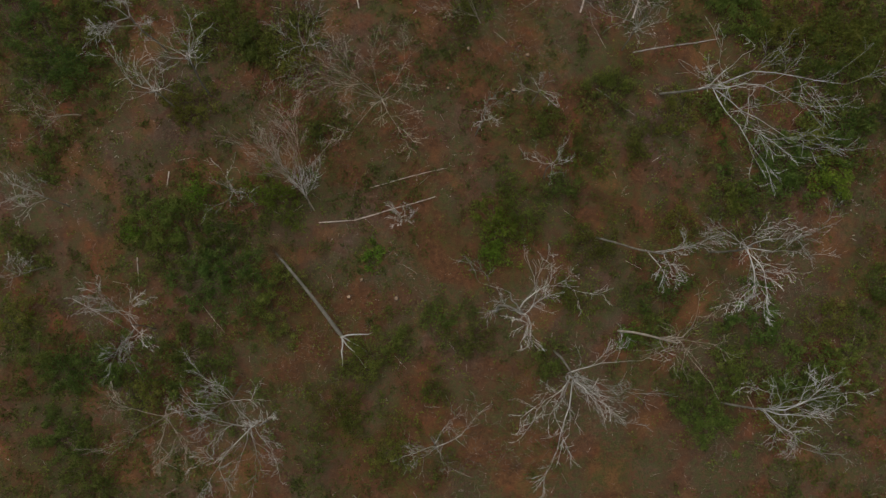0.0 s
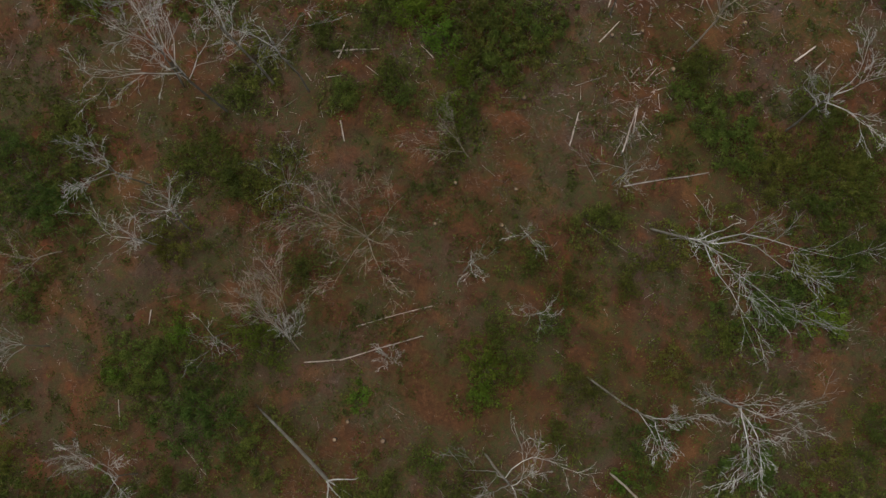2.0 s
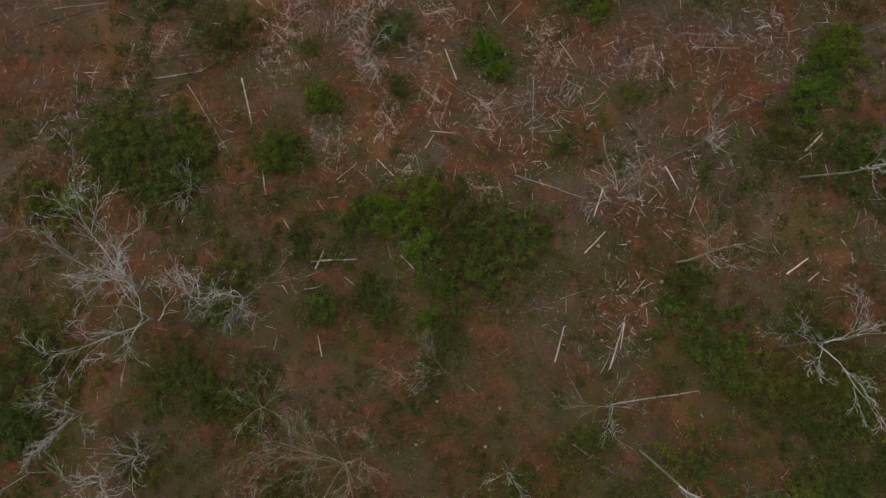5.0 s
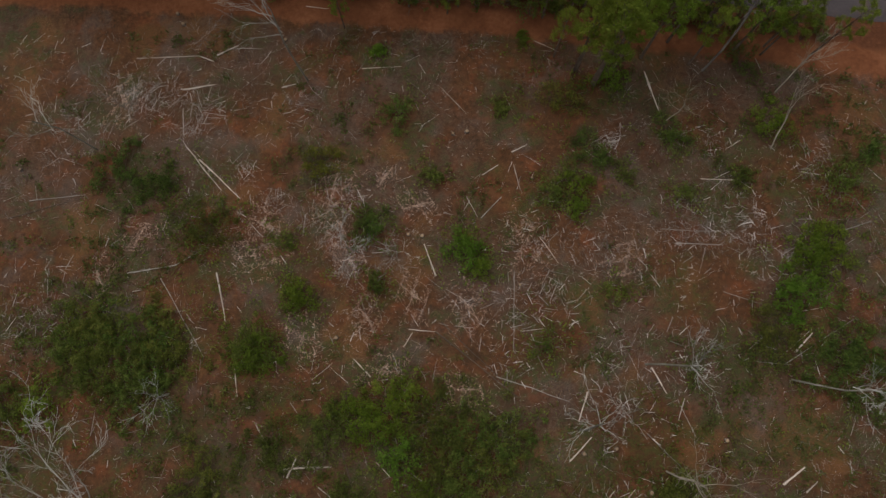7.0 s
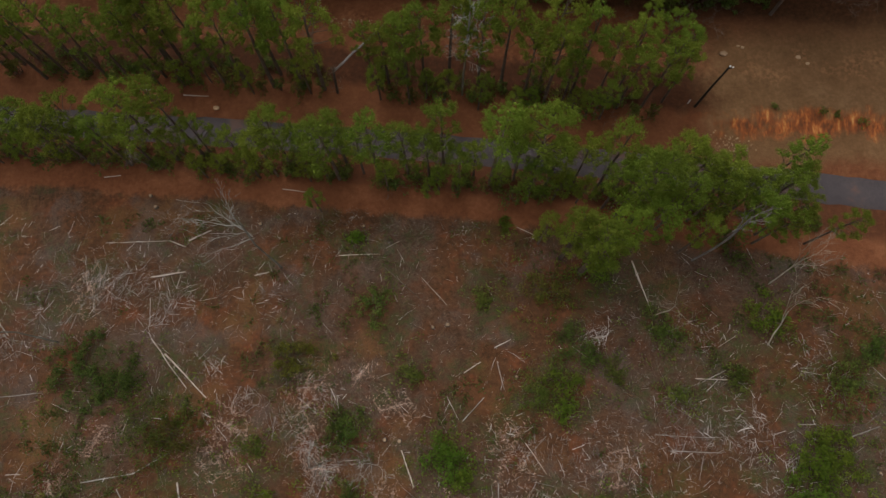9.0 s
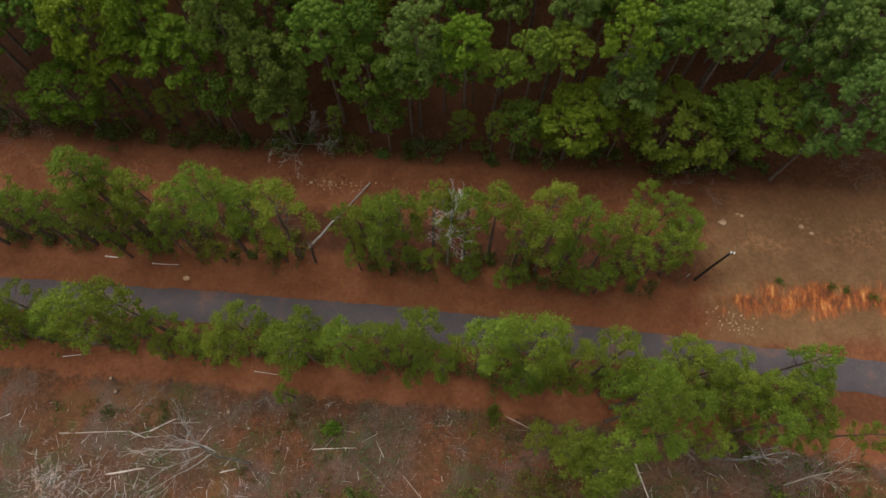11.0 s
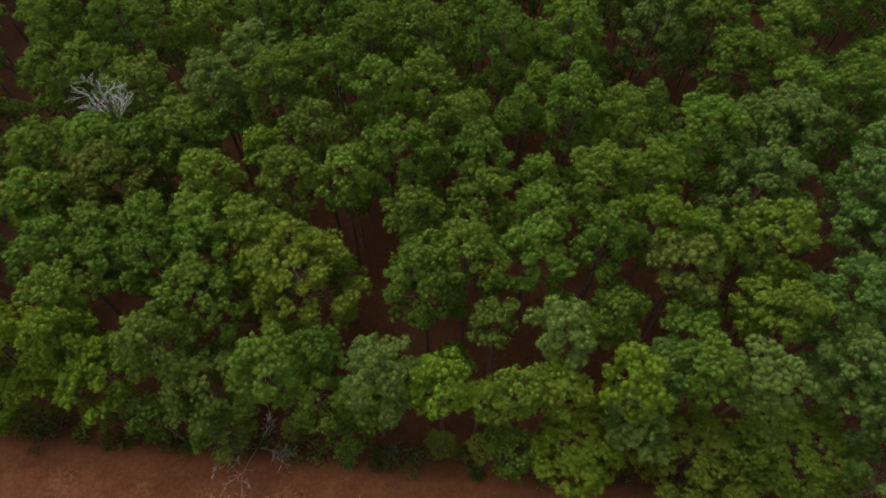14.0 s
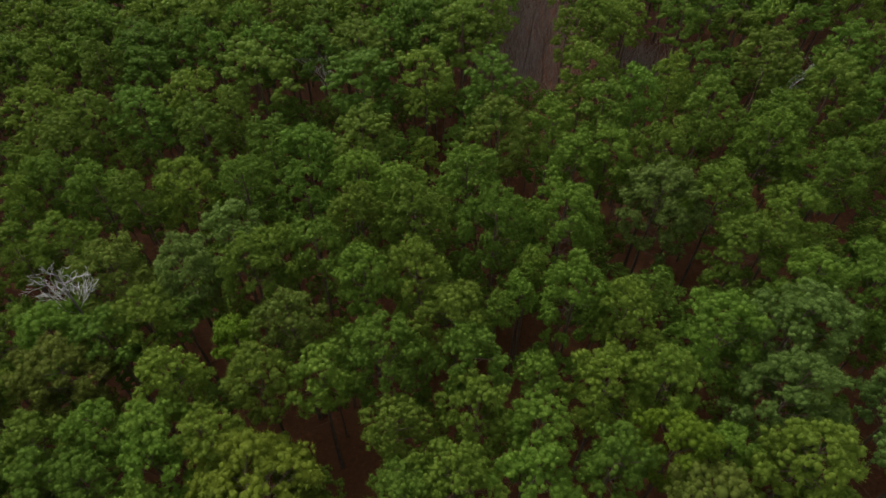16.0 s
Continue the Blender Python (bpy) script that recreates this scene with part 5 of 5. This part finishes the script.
# bare trees and bushes of the verge and the forest
for i, (x, y, h, r, forks, label) in enumerate((
        (12.7, 118.4, 19.0, 2.3, 4, "white leafless tree among the roadside pines"), 
        (-6.3, 136.4, 6.0, 4.6, 5, "broad leafless grey bush at the forest's edge"), (10.7, 134.4, 4.5, 2.4, 4, "small leafless brown bush at the forest's edge"),
        (-44.0, 141.0, 9.0, 5.0, 5, "brown leafless tree at the forest's edge"), (63.0, 129.5, 7.0, 4.5, 5, "brown leafless bush beside the bare field"),
        (44.0, 128.0, 5.0, 3.5, 5, "brown leafless thicket beside the bare field"), (41.0, 189.0, 14.0, 1.4, 3, "tall thin bare brown snag in a gap of the forest"),
        *[(38 + 11 * math.sin(2.4 * k) + 0.3 * k, 258 + 19 * math.cos(1.7 * k), 14.0 + 3 * math.sin(k), 2.6 + math.cos(3 * k), 3, "bare brown tree in a littered clearing") for k in range(24)],
        (-1.0, 222.0, 21.0, 3.5, 4, "grey leafless tree among the pines"), (73.0, 213.0, 20.0, 4.0, 4, "grey leafless tree among the pines"))):
    rng = np.random.default_rng(700 + i)
    trunk, limbs = bare_shape(rng, h, r, 3, (0, 0), 0.92, 0.011, 22, 0.06, 0.4, 0.35) if "white" in label else bare_shape(rng, h, r, forks - 1, (0, 0), 0.55 if h > 13.5 else 0.15, 0.013, 8)
    bark = BROWN_BARK if "brown" in label else TAN_BARK if "tan" in label else WHITE_BARK if "white" in label else GREY_BARK
    tree = thing("bare_tree" if h > 7.5 else "bare_bush", at(x, y), label, "tree" if h > 7.5 else "bush")
    bare_parts(tree, trunk, limbs, bark)

# low growth under the roadside pines
rng = np.random.default_rng(43)
for off, step in ((-5.2, 1.7), (-3.8, 3.0), (7.4, 2.0), (9.6, 2.8)):
    for x in np.arange(-60, 62, step):
        xx = x + rng.uniform(-0.8, 0.8)
        yy = float(road_line(xx)) + off + rng.normal(0, 0.5)
        if (off > 0 and (xx > 37 or -6 < xx < 0)) or (off < 0 and xx > 55) or rng.uniform() < 0.15:
            continue
        r = rng.uniform(0.7, 1.6)
        foliage, stems = shrub_shape(rng, r, rng.uniform(1.2, 3.6), int(150 + 60 * r * r), 0.3, 0.15)
        bush = thing("shrub", at(xx, yy), "dull green brush under the roadside pines", "shrub", "brush under the roadside pines")
        part("foliage", mesh_of("foliage", *foliage, OLIVE if rng.uniform() < 0.5 else EVERGREEN), bush)
        part("woody_base", mesh_of("woody_base", *stems, BROWN_BARK), bush)

# evergreen undergrowth along the forest's edge
rng = np.random.default_rng(41)
for i in range(46):
    x = -62 + i * 2.55 + rng.uniform(-1, 1)
    y = float(road_line(x)) + 23.6 + rng.uniform(-0.8, 2.5)
    if x > 44:
        y = max(y, 129.5 + rng.uniform(0, 1.5))
    r = rng.uniform(0.9, 2.0)
    foliage, stems = shrub_shape(rng, r, 1.1 * r, int(200 + 80 * r * r), 0.3, 0.17)
    bush = thing("shrub", at(x, y), "dark green shrub at the edge of the pine forest", "shrub", "shrubs at the forest's edge")
    part("foliage", mesh_of("foliage", *foliage, EVERGREEN if i % 3 else OLIVE), bush)
    part("woody_base", mesh_of("woody_base", *stems, BROWN_BARK), bush)

# ---- logs, stumps and the leaning trunk ----
def log_shape(rng, length, r, stubs=True):
    n = 5
    xs = np.linspace(-length / 2, length / 2, n)
    p = np.stack((xs, rng.normal(0, 0.004 * length, n), np.full(n, r * 0.75) + rng.uniform(0, 0.03, n)), 1)
    rad = r * np.linspace(1.05, 0.6, n) * rng.uniform(0.9, 1.1, n)
    body = [tubes(p[:-1], p[1:], rad[:-1], rad[1:], 8)]
    if stubs and length > 4:
        k = rng.integers(2, 5)
        s = p[rng.integers(1, n, k)]
        d = unit(np.stack((rng.uniform(0.2, 1, k), rng.normal(0, 1, k), rng.uniform(0, 0.8, k)), 1))
        body.append(tubes(s, s + d * rng.uniform(0.3, 1.0, (k, 1)), np.full(k, r * 0.35), np.full(k, r * 0.15), 5))
    ends = []
    for q, rr, sgn in ((p[0], rad[0], -1), (p[-1], rad[-1], 1)):
        a = np.arange(8) * math.pi / 4
        v = np.concatenate((np.stack((np.full(8, q[0] + sgn * 0.004), q[1] + rr * np.cos(a), q[2] + rr * np.sin(a)), 1), [[q[0] + sgn * 0.02, q[1], q[2]]]))
        ends.append((v, np.stack((np.arange(8), (np.arange(8) + 1) % 8, np.full(8, 8)), 1)))
    return joined(body), ends


for rows, wood, label in ((LOGS_PALE, PALE_WOOD, "pale barkless pine log lying in the slash"), (LOGS_GREY, GREY_WOOD, "weathered grey fallen trunk lying on the ground"), (LOGS_DARK, DARK_WOOD, "dark rotting fallen trunk in the brush")):
    for i, (x, y, length, turn, r) in enumerate(rows):
        rng = np.random.default_rng(int(1000 + 10 * abs(x) + y))
        body, ends = log_shape(rng, length, r * 0.68)
        log = thing("log", at(x, y), label, "log", "felled logs")
        log.rotation_euler = (0, math.asin(max(-0.2, min(0.2, float(land(x - math.cos(radians(turn)) * length / 2, y - math.sin(radians(turn)) * length / 2) - land(x + math.cos(radians(turn)) * length / 2, y + math.sin(radians(turn)) * length / 2)) / length))), radians(turn))
        stem = part("stem", mesh_of("stem", *body, wood), log)
        for e in ends:
            part("cut_end", mesh_of("cut_end", *e, CUT_WOOD), stem, "pale sawn end")

for i, (x, y) in enumerate(STUMPS):
    rng = np.random.default_rng(500 + i)
    r, h = rng.uniform(0.17, 0.27), rng.uniform(0.2, 0.4)
    a = np.arange(14) * 2 * math.pi / 14
    wob = 1 + rng.normal(0, 0.05, 14)
    rings = [np.stack((r * f * wob * np.cos(a), r * f * wob * np.sin(a), np.full(14, z)), 1) for f, z in ((1.35, -0.1), (1.1, h * 0.4), (1.0, h), (0.86, h + 0.01))]
    v = np.concatenate(rings)
    k = np.arange(14)
    f = np.concatenate([np.concatenate((np.stack((k + 14 * j, (k + 1) % 14 + 14 * j, (k + 1) % 14 + 14 * j + 14), 1), np.stack((k + 14 * j, (k + 1) % 14 + 14 * j + 14, k + 14 * j + 14), 1))) for j in range(3)])
    stump = thing("stump", at(x, y), "low sawn pine stump with a pale cut top", "stump", "pine stumps")
    part("bark", mesh_of("bark", v, f, DARK_WOOD), stump)
    top = np.concatenate((rings[3] + [0, 0, 0.004], rings[3] * [0.5, 0.5, 1] + [0, 0, 0.012], [[0, 0, h + 0.02]]))
    f = np.concatenate((np.stack((k, (k + 1) % 14, (k + 1) % 14 + 14), 1), np.stack((k, (k + 1) % 14 + 14, k + 14), 1), np.stack((k + 14, (k + 1) % 14 + 14, np.full(14, 28)), 1)))
    part("cut_top", mesh_of("cut_top", top, f, CUT_WOOD), stump, "pale sawn top")

lean_a, lean_b = at(2.8, 130.3, 0.1), Vector((-3.6, 120.1, 4.7))
fallen = thing("fallen_tree", lean_a, "bleached bare trunk fallen at a slant across the clay verge", "dead tree")
hs = np.linspace(0, 1.03, 7)
rng = np.random.default_rng(9)
pts = hs[:, None] * np.array(lean_b - lean_a) + rng.normal(0, 0.05, (7, 3))
part("stem", mesh_of("stem", *tubes(pts[:-1], pts[1:], 0.1 + 0.06 * hs[:-1], 0.1 + 0.06 * hs[1:], 8), GREY_WOOD), fallen)
end = pts[-1]
d = unit(ball(rng, 14, -0.6) * [1, 1, 0.7])
part("root_plate", mesh_of("root_plate", *tubes(np.tile(end, (14, 1)), end + d * rng.uniform(0.4, 1.1, (14, 1)), np.full(14, 0.07), np.full(14, 0.02), 4), DARK_WOOD), fallen, "dark splintered root end")
prop = np.array([[end[0], end[1], end[2]], [end[0] - 0.2, end[1] - 0.4, float(land(-3.8, 119.6)) - lean_a.z - 0.2]])
part("stem", mesh_of("stem", *tubes(prop[:1], prop[1:], [0.14], [0.2], 8), DARK_WOOD), fallen, "dark snapped stump that props the trunk")

# ---- utility pole ----
foot = at(42.7, 115.3)
pole = thing("utility_pole", foot, "dark creosoted wooden utility pole with white insulators", "utility pole")
hp = 11.4 - foot.z
part("mast", mesh_of("mast", *tubes([[0, 0, -0.4], [0.25, 0.15, hp * 0.5]], [[0.25, 0.15, hp * 0.5], [0.6, 0.3, hp]], [0.17, 0.145], [0.145, 0.115], 12), CREOSOTE), pole)
part("crossarm", mesh_of("crossarm", *tubes([[0.35, 0.25, hp - 0.3]], [[1.15, 0.35, hp - 0.3]], [0.06], [0.06], 4), CREOSOTE), pole)
arm = pole.children[-1]
for ox in (0.62, 1.05):
    zz = np.array([0.0, 0.06, 0.1, 0.16, 0.2, 0.24])
    rr = np.array([0.05, 0.1, 0.06, 0.1, 0.06, 0.02])
    q = np.stack((np.full(6, ox), np.full(6, 0.32), hp + zz - (0.22 if ox > 0.9 else 0.0)), 1)
    part("insulator", mesh_of("insulator", *tubes(q[:-1], q[1:], rr[:-1], rr[1:], 10), PORCELAIN), arm, "white porcelain insulator")
lone_marker = thing("marker_post", at(41.9, 115.8), "short white marker post beside the utility pole", "post")
part("shaft", mesh_of("shaft", *tubes([[0, 0, -0.2], [0, 0, 0.9]], [[0, 0, 0.9], [0, 0, 0.98]], [0.06, 0.06], [0.06, 0.02], 10), PORCELAIN), lone_marker)

# ---- eroded clay bank beside the field ----
bx, by = np.arange(43.2, 78, 0.35), np.arange(110.4, 115.0, 0.35)
BX, BY = np.meshgrid(bx, by)
u = np.clip((BY - 110.4) / 4.6, 0, 1)
rill = 0.5 + 0.5 * np.sin(BX * 2.1 + 1.7 * np.sin(BX * 0.83) + 0.6 * np.sin(BY * 2))
edge = np.minimum(np.minimum(BX - 43.2, 78 - BX) / 1.2, np.minimum(BY - 110.4, 115.0 - BY) / 0.7)
patchy = 0.5 + 0.45 * np.sin(BX * 0.42 + 1.1) * np.sin(BX * 0.17 + 0.4)
BZ = land(BX, BY) - 0.12 + np.clip(edge, 0, 1) * (0.14 + 0.32 * rill * np.sin(u * math.pi) * patchy)
bi = np.arange(BX.size).reshape(BX.shape)
q = np.stack((bi[:-1, :-1], bi[:-1, 1:], bi[1:, 1:], bi[1:, :-1]), -1).reshape(-1, 4)
me = mesh_of("clay_bank", np.stack((BX, BY, BZ), -1).reshape(-1, 3), np.concatenate((q[:, [0, 1, 2]], q[:, [0, 2, 3]])), GROUND)
me.polygons.foreach_set("use_smooth", np.ones(len(me.polygons), bool))
lone("clay_bank", me, "eroded bright orange clay bank with rain rills", "bank", kind="structure")

# loose stones and clods on the bare clay
rng = np.random.default_rng(61)
for i, (x, y, s) in enumerate(((47.0, 122.4, 0.55), (49.5, 123.2, 0.3), (49.0, 123.4, 0.25), (56.5, 121.5, 0.4), (57.6, 120.6, 0.3), (13.5, 126.6, 0.4), (-2.6, 130.6, 0.3), (-3.4, 130.8, 0.25), (-5.2, 130.7, 0.3), (-20.5, 117.9, 0.5), (42.4, 123.8, 0.3), (43.8, 123.0, 0.25))):
    v = ICO_V * rng.uniform(0.75, 1.2, (12, 1)) * [s, s * 0.8, s * 0.55] + [0, 0, s * 0.25]
    hull = bmesh.new()
    for p in v:
        hull.verts.new(p)
    bmesh.ops.convex_hull(hull, input=hull.verts)
    me = bpy.data.meshes.new("stone")
    hull.to_mesh(me)
    hull.free()
    me.materials.append(STONE)
    ob = lone("stone", me, "pale clay-crusted stone on bare red earth", "stone", "loose stones")
    ob.location = at(x, y)

# pale clods crumbled along the cut of the verge and below the bank
rng = np.random.default_rng(63)
cs = []
for x0, y0, x1, y1, k, wide_ in ((-12.1, 131.1, 11.5, 128.9, 80, 0.55), (45.3, 110.7, 48.6, 109.5, 70, 0.8)):
    f = rng.uniform(0, 1, (k, 1))
    cs.append(np.array([[x0, y0]]) * (1 - f) + np.array([[x1, y1]]) * f + rng.normal(0, wide_, (k, 2)))
cs = np.concatenate(cs)
c = np.stack((cs[:, 0], cs[:, 1], land(cs[:, 0], cs[:, 1]) + 0.04), 1)
lone("clay_clods", mesh_of("clay_clods", *hearts(rng, c, rng.uniform(0.05, 0.15, len(c)), 0.6), STONE), "pale clay clods crumbled along the cut verge", "clods", kind="stuff")
# weeds that have taken root on the bank
for x, y, r in ((58.2, 113.8, 0.9), (60.3, 113.1, 0.8), (63.4, 112.3, 0.9), (52.4, 114.5, 0.5)):
    foliage, stems = shrub_shape(rng, r * 0.8, 0.4, 160, 0.22, 0.08)
    bush = thing("weed_clump", at(x, y, 0.15), "low green weeds rooted on the orange clay bank", "weeds", "weeds on the bank")
    part("foliage", mesh_of("foliage", *foliage, OLIVE), bush)
    part("woody_base", mesh_of("woody_base", *stems, BROWN_BARK), bush)

# ---- loose litter: sticks, chips, weeds and dry grass ----
def cut_over(rng, n):
    """Places all over the clear-cut, thicker where the slash lies."""
    x, y = rng.uniform(-75, 92, n), rng.uniform(-45, 103, n)
    keep = y < road_line(x) - 9.5
    return x[keep], y[keep]


rng = np.random.default_rng(71)
xs, ys = cut_over(rng, 12500)
thin = rng.uniform(0, 1, len(xs)) < np.where(ys > 38, 1.0, 0.3)
xs, ys = xs[thin], ys[thin]
for x, y, r in SLASH_PILES:
    k = int(26 * r)
    xs, ys = np.append(xs, x + rng.normal(0, r * 0.6, k)), np.append(ys, y + rng.normal(0, r * 0.6, k))
for x, y, r in ((-33.7, 94.7, 2), (-29.2, 93.5, 2.2), (-23.2, 91.9, 1.6), (-25.1, 89.4, 1.6), (-18.2, 83.5, 1.5), (-13.8, 79.3, 1.8), (-8.9, 76.6, 2), (-6.1, 73.9, 2), (-4.0, 70.7, 1.6), (27.3, 86.0, 1.2), (36.8, 86.4, 1.2)):
    k = int(45 * r)
    xs, ys = np.append(xs, x + rng.normal(0, r * 0.7, k)), np.append(ys, y + rng.normal(0, r * 0.5, k))
n = len(xs)
length = rng.gamma(1.3, 0.42, n) + 0.15
a = rng.uniform(0, 6.28, n)
d = np.stack((np.cos(a), np.sin(a), rng.normal(0, 0.08, n)), 1) * length[:, None] / 2
c = np.stack((xs, ys, land(xs, ys) + rng.uniform(0.03, 0.12, n)), 1)
r = rng.uniform(0.007, 0.019, n) * (0.6 + 0.42 * length)
lone("fallen_sticks", mesh_of("fallen_sticks", *tubes(c - d, c + d, r, r * 0.6, 3), STICKS), "bleached sticks and splinters strewn over the clear-cut", "woody debris", kind="stuff")

# bright broken limbs among the felled tops
xs, ys = rng.uniform(-48, 62, 450), rng.normal(60, 13, 450)
for x, y, r in SLASH_PILES:
    k = int(6 * r)
    xs, ys = np.append(xs, x + rng.normal(0, r * 0.7, k)), np.append(ys, y + rng.normal(0, r * 0.7, k))
keep = (ys < road_line(xs) - 11) & (ys > 28)
xs, ys = xs[keep], ys[keep]
n = len(xs)
a = rng.uniform(0, 6.28, n)
d = np.stack((np.cos(a), np.sin(a), rng.normal(0, 0.06, n)), 1) * (0.18 + rng.gamma(1.6, 0.2, (n, 1)))
c = np.stack((xs, ys, land(xs, ys) + rng.uniform(0.06, 0.2, n)), 1)
r = rng.uniform(0.014, 0.038, n)
lone("broken_limbs", mesh_of("broken_limbs", *tubes(c - d, c + d, r, r * 0.7, 5), STICKS), "bright barkless limbs snapped off by the felling", "woody debris", kind="stuff")

cx, cy = [], []
for x, y, r in CHIP_PATCHES:
    k = int(330 * r)
    turn, u, v = rng.uniform(0, 3.14), rng.normal(0, r * 0.95, k), rng.normal(0, r * 0.55, k)
    u, v = u + 0.4 * r * np.sin(v * 3), v + 0.3 * r * np.sin(u * 2)
    cx.append(x + u * math.cos(turn) - v * math.sin(turn))
    cy.append(y + u * math.sin(turn) + v * math.cos(turn))
cx, cy = np.concatenate(cx), np.concatenate(cy)
n = len(cx)
c = np.stack((cx, cy, land(cx, cy) + 0.02), 1)
a = rng.uniform(0, 6.28, n)
d = np.stack((np.cos(a), np.sin(a), rng.normal(0, 0.2, n)), 1) * rng.uniform(0.04, 0.16, (n, 1))
lone("wood_chips", mesh_of("wood_chips", *tubes(c - d, c + d, rng.uniform(0.012, 0.035, n), rng.uniform(0.008, 0.022, n), 3), CHIPS), "pinkish wood chips and bark scraps in patches", "wood chips", kind="stuff")


def patchy_noise(x, y, scale, shift):
    return np.array([noise.noise(Vector((a * scale + shift, b * scale, 0.3))) for a, b in zip(x, y)])


# fine grey twigs in drifts
xs, ys = cut_over(rng, 60000)
g = patchy_noise(xs, ys, 0.055, 17.0) + 0.5 * patchy_noise(xs, ys, 0.19, 23.0) + rng.normal(0, 0.1, len(xs)) + np.where(ys > 35, 0.04, -0.12) + 0.3 * np.exp(-((xs + 36) / 12) ** 2 - ((ys - 88) / 11) ** 2)
pick = np.argsort(-g)[:17000]
xs, ys = xs[pick], ys[pick]
n = len(xs)
c = np.stack((xs, ys, land(xs, ys) + rng.uniform(0.03, 0.3, n)), 1)
a = rng.uniform(0, 6.28, n)
d = np.stack((np.cos(a), np.sin(a), rng.normal(0, 0.25, n)), 1) * rng.uniform(0.15, 0.7, (n, 1))
lone("twig_litter", mesh_of("twig_litter", *tubes(c - d, c + d, rng.uniform(0.006, 0.013, n), np.full(n, 0.004), 3), HAZEL_BARK), "drifts of fine grey twigs left by the felling", "woody debris", kind="stuff")
# small bleached splinters everywhere, thicker in places
xs, ys = cut_over(rng, 40000)
g = patchy_noise(xs, ys, 0.09, 41.0) + 0.6 * patchy_noise(xs, ys, 0.3, 47.0) + rng.normal(0, 0.22, len(xs)) + np.where(ys > 38, 0.1, -0.12)
pick = np.argsort(-g)[:9000]
xs, ys = xs[pick], ys[pick]
n = len(xs)
c = np.stack((xs, ys, land(xs, ys) + rng.uniform(0.02, 0.1, n)), 1)
a = rng.uniform(0, 6.28, n)
d = np.stack((np.cos(a), np.sin(a), rng.normal(0, 0.1, n)), 1) * (0.05 + rng.gamma(1.2, 0.07, (n, 1)))
lone("splinters", mesh_of("splinters", *tubes(c - d, c + d, rng.uniform(0.010, 0.022, n), np.full(n, 0.008), 3), STICKS), "small bleached splinters scattered in the litter", "woody debris", kind="stuff")
xs, ys = cut_over(rng, 9000)
g = patchy_noise(xs, ys, 0.10, 3.0) + 0.6 * patchy_noise(xs, ys, 0.33, 9.0)
keep = g + rng.normal(0, 0.08, len(xs)) + np.where(ys < 62, 0.12, -0.02) > 0.16
xs, ys = xs[keep], ys[keep]
c = np.repeat(np.stack((xs, ys, land(xs, ys)), 1), 20, 0)
c[:, :2] += rng.normal(0, 0.36, (len(c), 2))
c[:, 2] += rng.uniform(0, 0.25, len(c))
lone("weeds", mesh_of("weeds", *blades(rng, c, unit(ball(rng, len(c), 0.1)), 0.30, 0.2, False), WEEDS), "low green and brown weeds among the litter", "weeds", kind="stuff")
for name, label, leaf, rows, spread_, ll in (("fern_undergrowth", "low dark green undergrowth spreading round the shrubs", EVERGREEN, SHRUBS_EVERGREEN, 1.25, 0.3), ("leafy_undergrowth", "fresh green seedlings round the saplings", BRIGHT, SHRUBS_BRIGHT + SHRUBS_OLIVE, 1.15, 0.27)):
    cs = []
    for x, y, r in rows:
        k = int(6 + 5 * r)
        px, py = x + rng.normal(0, r * spread_ * 0.75, k), y + rng.normal(0, r * spread_ * 0.75, k)
        ok = py < road_line(px) - 10
        cs.append(np.stack((px, py, land(px, py))[:3], 1)[ok])
    c = np.repeat(np.concatenate(cs), 17, 0)
    c[:, :2] += rng.normal(0, 0.42, (len(c), 2))
    c[:, 2] += rng.uniform(0, 0.35, len(c))
    lone(name, mesh_of(name, *blades(rng, c, unit(ball(rng, len(c), 0.05)), ll, 0.2, False), leaf), label, "undergrowth", kind="stuff")
for name, label, leaf, n, shift, ll in (("green_groundcover", "patches of dark green groundcover over the litter", EVERGREEN, 1900, 55.0, 0.32), ("olive_groundcover", "patches of olive green groundcover over the litter", OLIVE, 1700, 83.0, 0.30)):
    xs, ys = rng.uniform(-75, 92, n * 4), rng.uniform(-45, 75, n * 4)
    g = patchy_noise(xs, ys, 0.075, shift) + 0.5 * patchy_noise(xs, ys, 0.22, shift + 7) - np.clip((ys - 50) / 60, 0, 0.5)
    pick = np.argsort(-(g + rng.normal(0, 0.07, len(g))))[:n]
    c = np.repeat(np.stack((xs, ys, land(xs, ys)), 1)[pick], 16, 0)
    c[:, :2] += rng.normal(0, 0.45, (len(c), 2))
    c[:, 2] += rng.uniform(0, 0.4, len(c))
    lone(name, mesh_of(name, *blades(rng, c, unit(ball(rng, len(c), 0.05)), ll, 0.21, False), leaf), label, "groundcover", kind="stuff")
xs, ys = cut_over(rng, 5200)
g = patchy_noise(xs, ys, 0.07, 31.0)
keep = g + rng.normal(0, 0.12, len(xs)) > 0.05
xs, ys = xs[keep], ys[keep]
c = np.repeat(np.stack((xs, ys, land(xs, ys)), 1), 10, 0)
c[:, :2] += rng.normal(0, 0.2, (len(c), 2))
lone("dry_grass", mesh_of("dry_grass", *blades(rng, c, unit(ball(rng, len(c), 0.3)), 0.55, 0.05), DRY_GRASS), "straw-coloured dry grass tufts", "grass", kind="stuff")
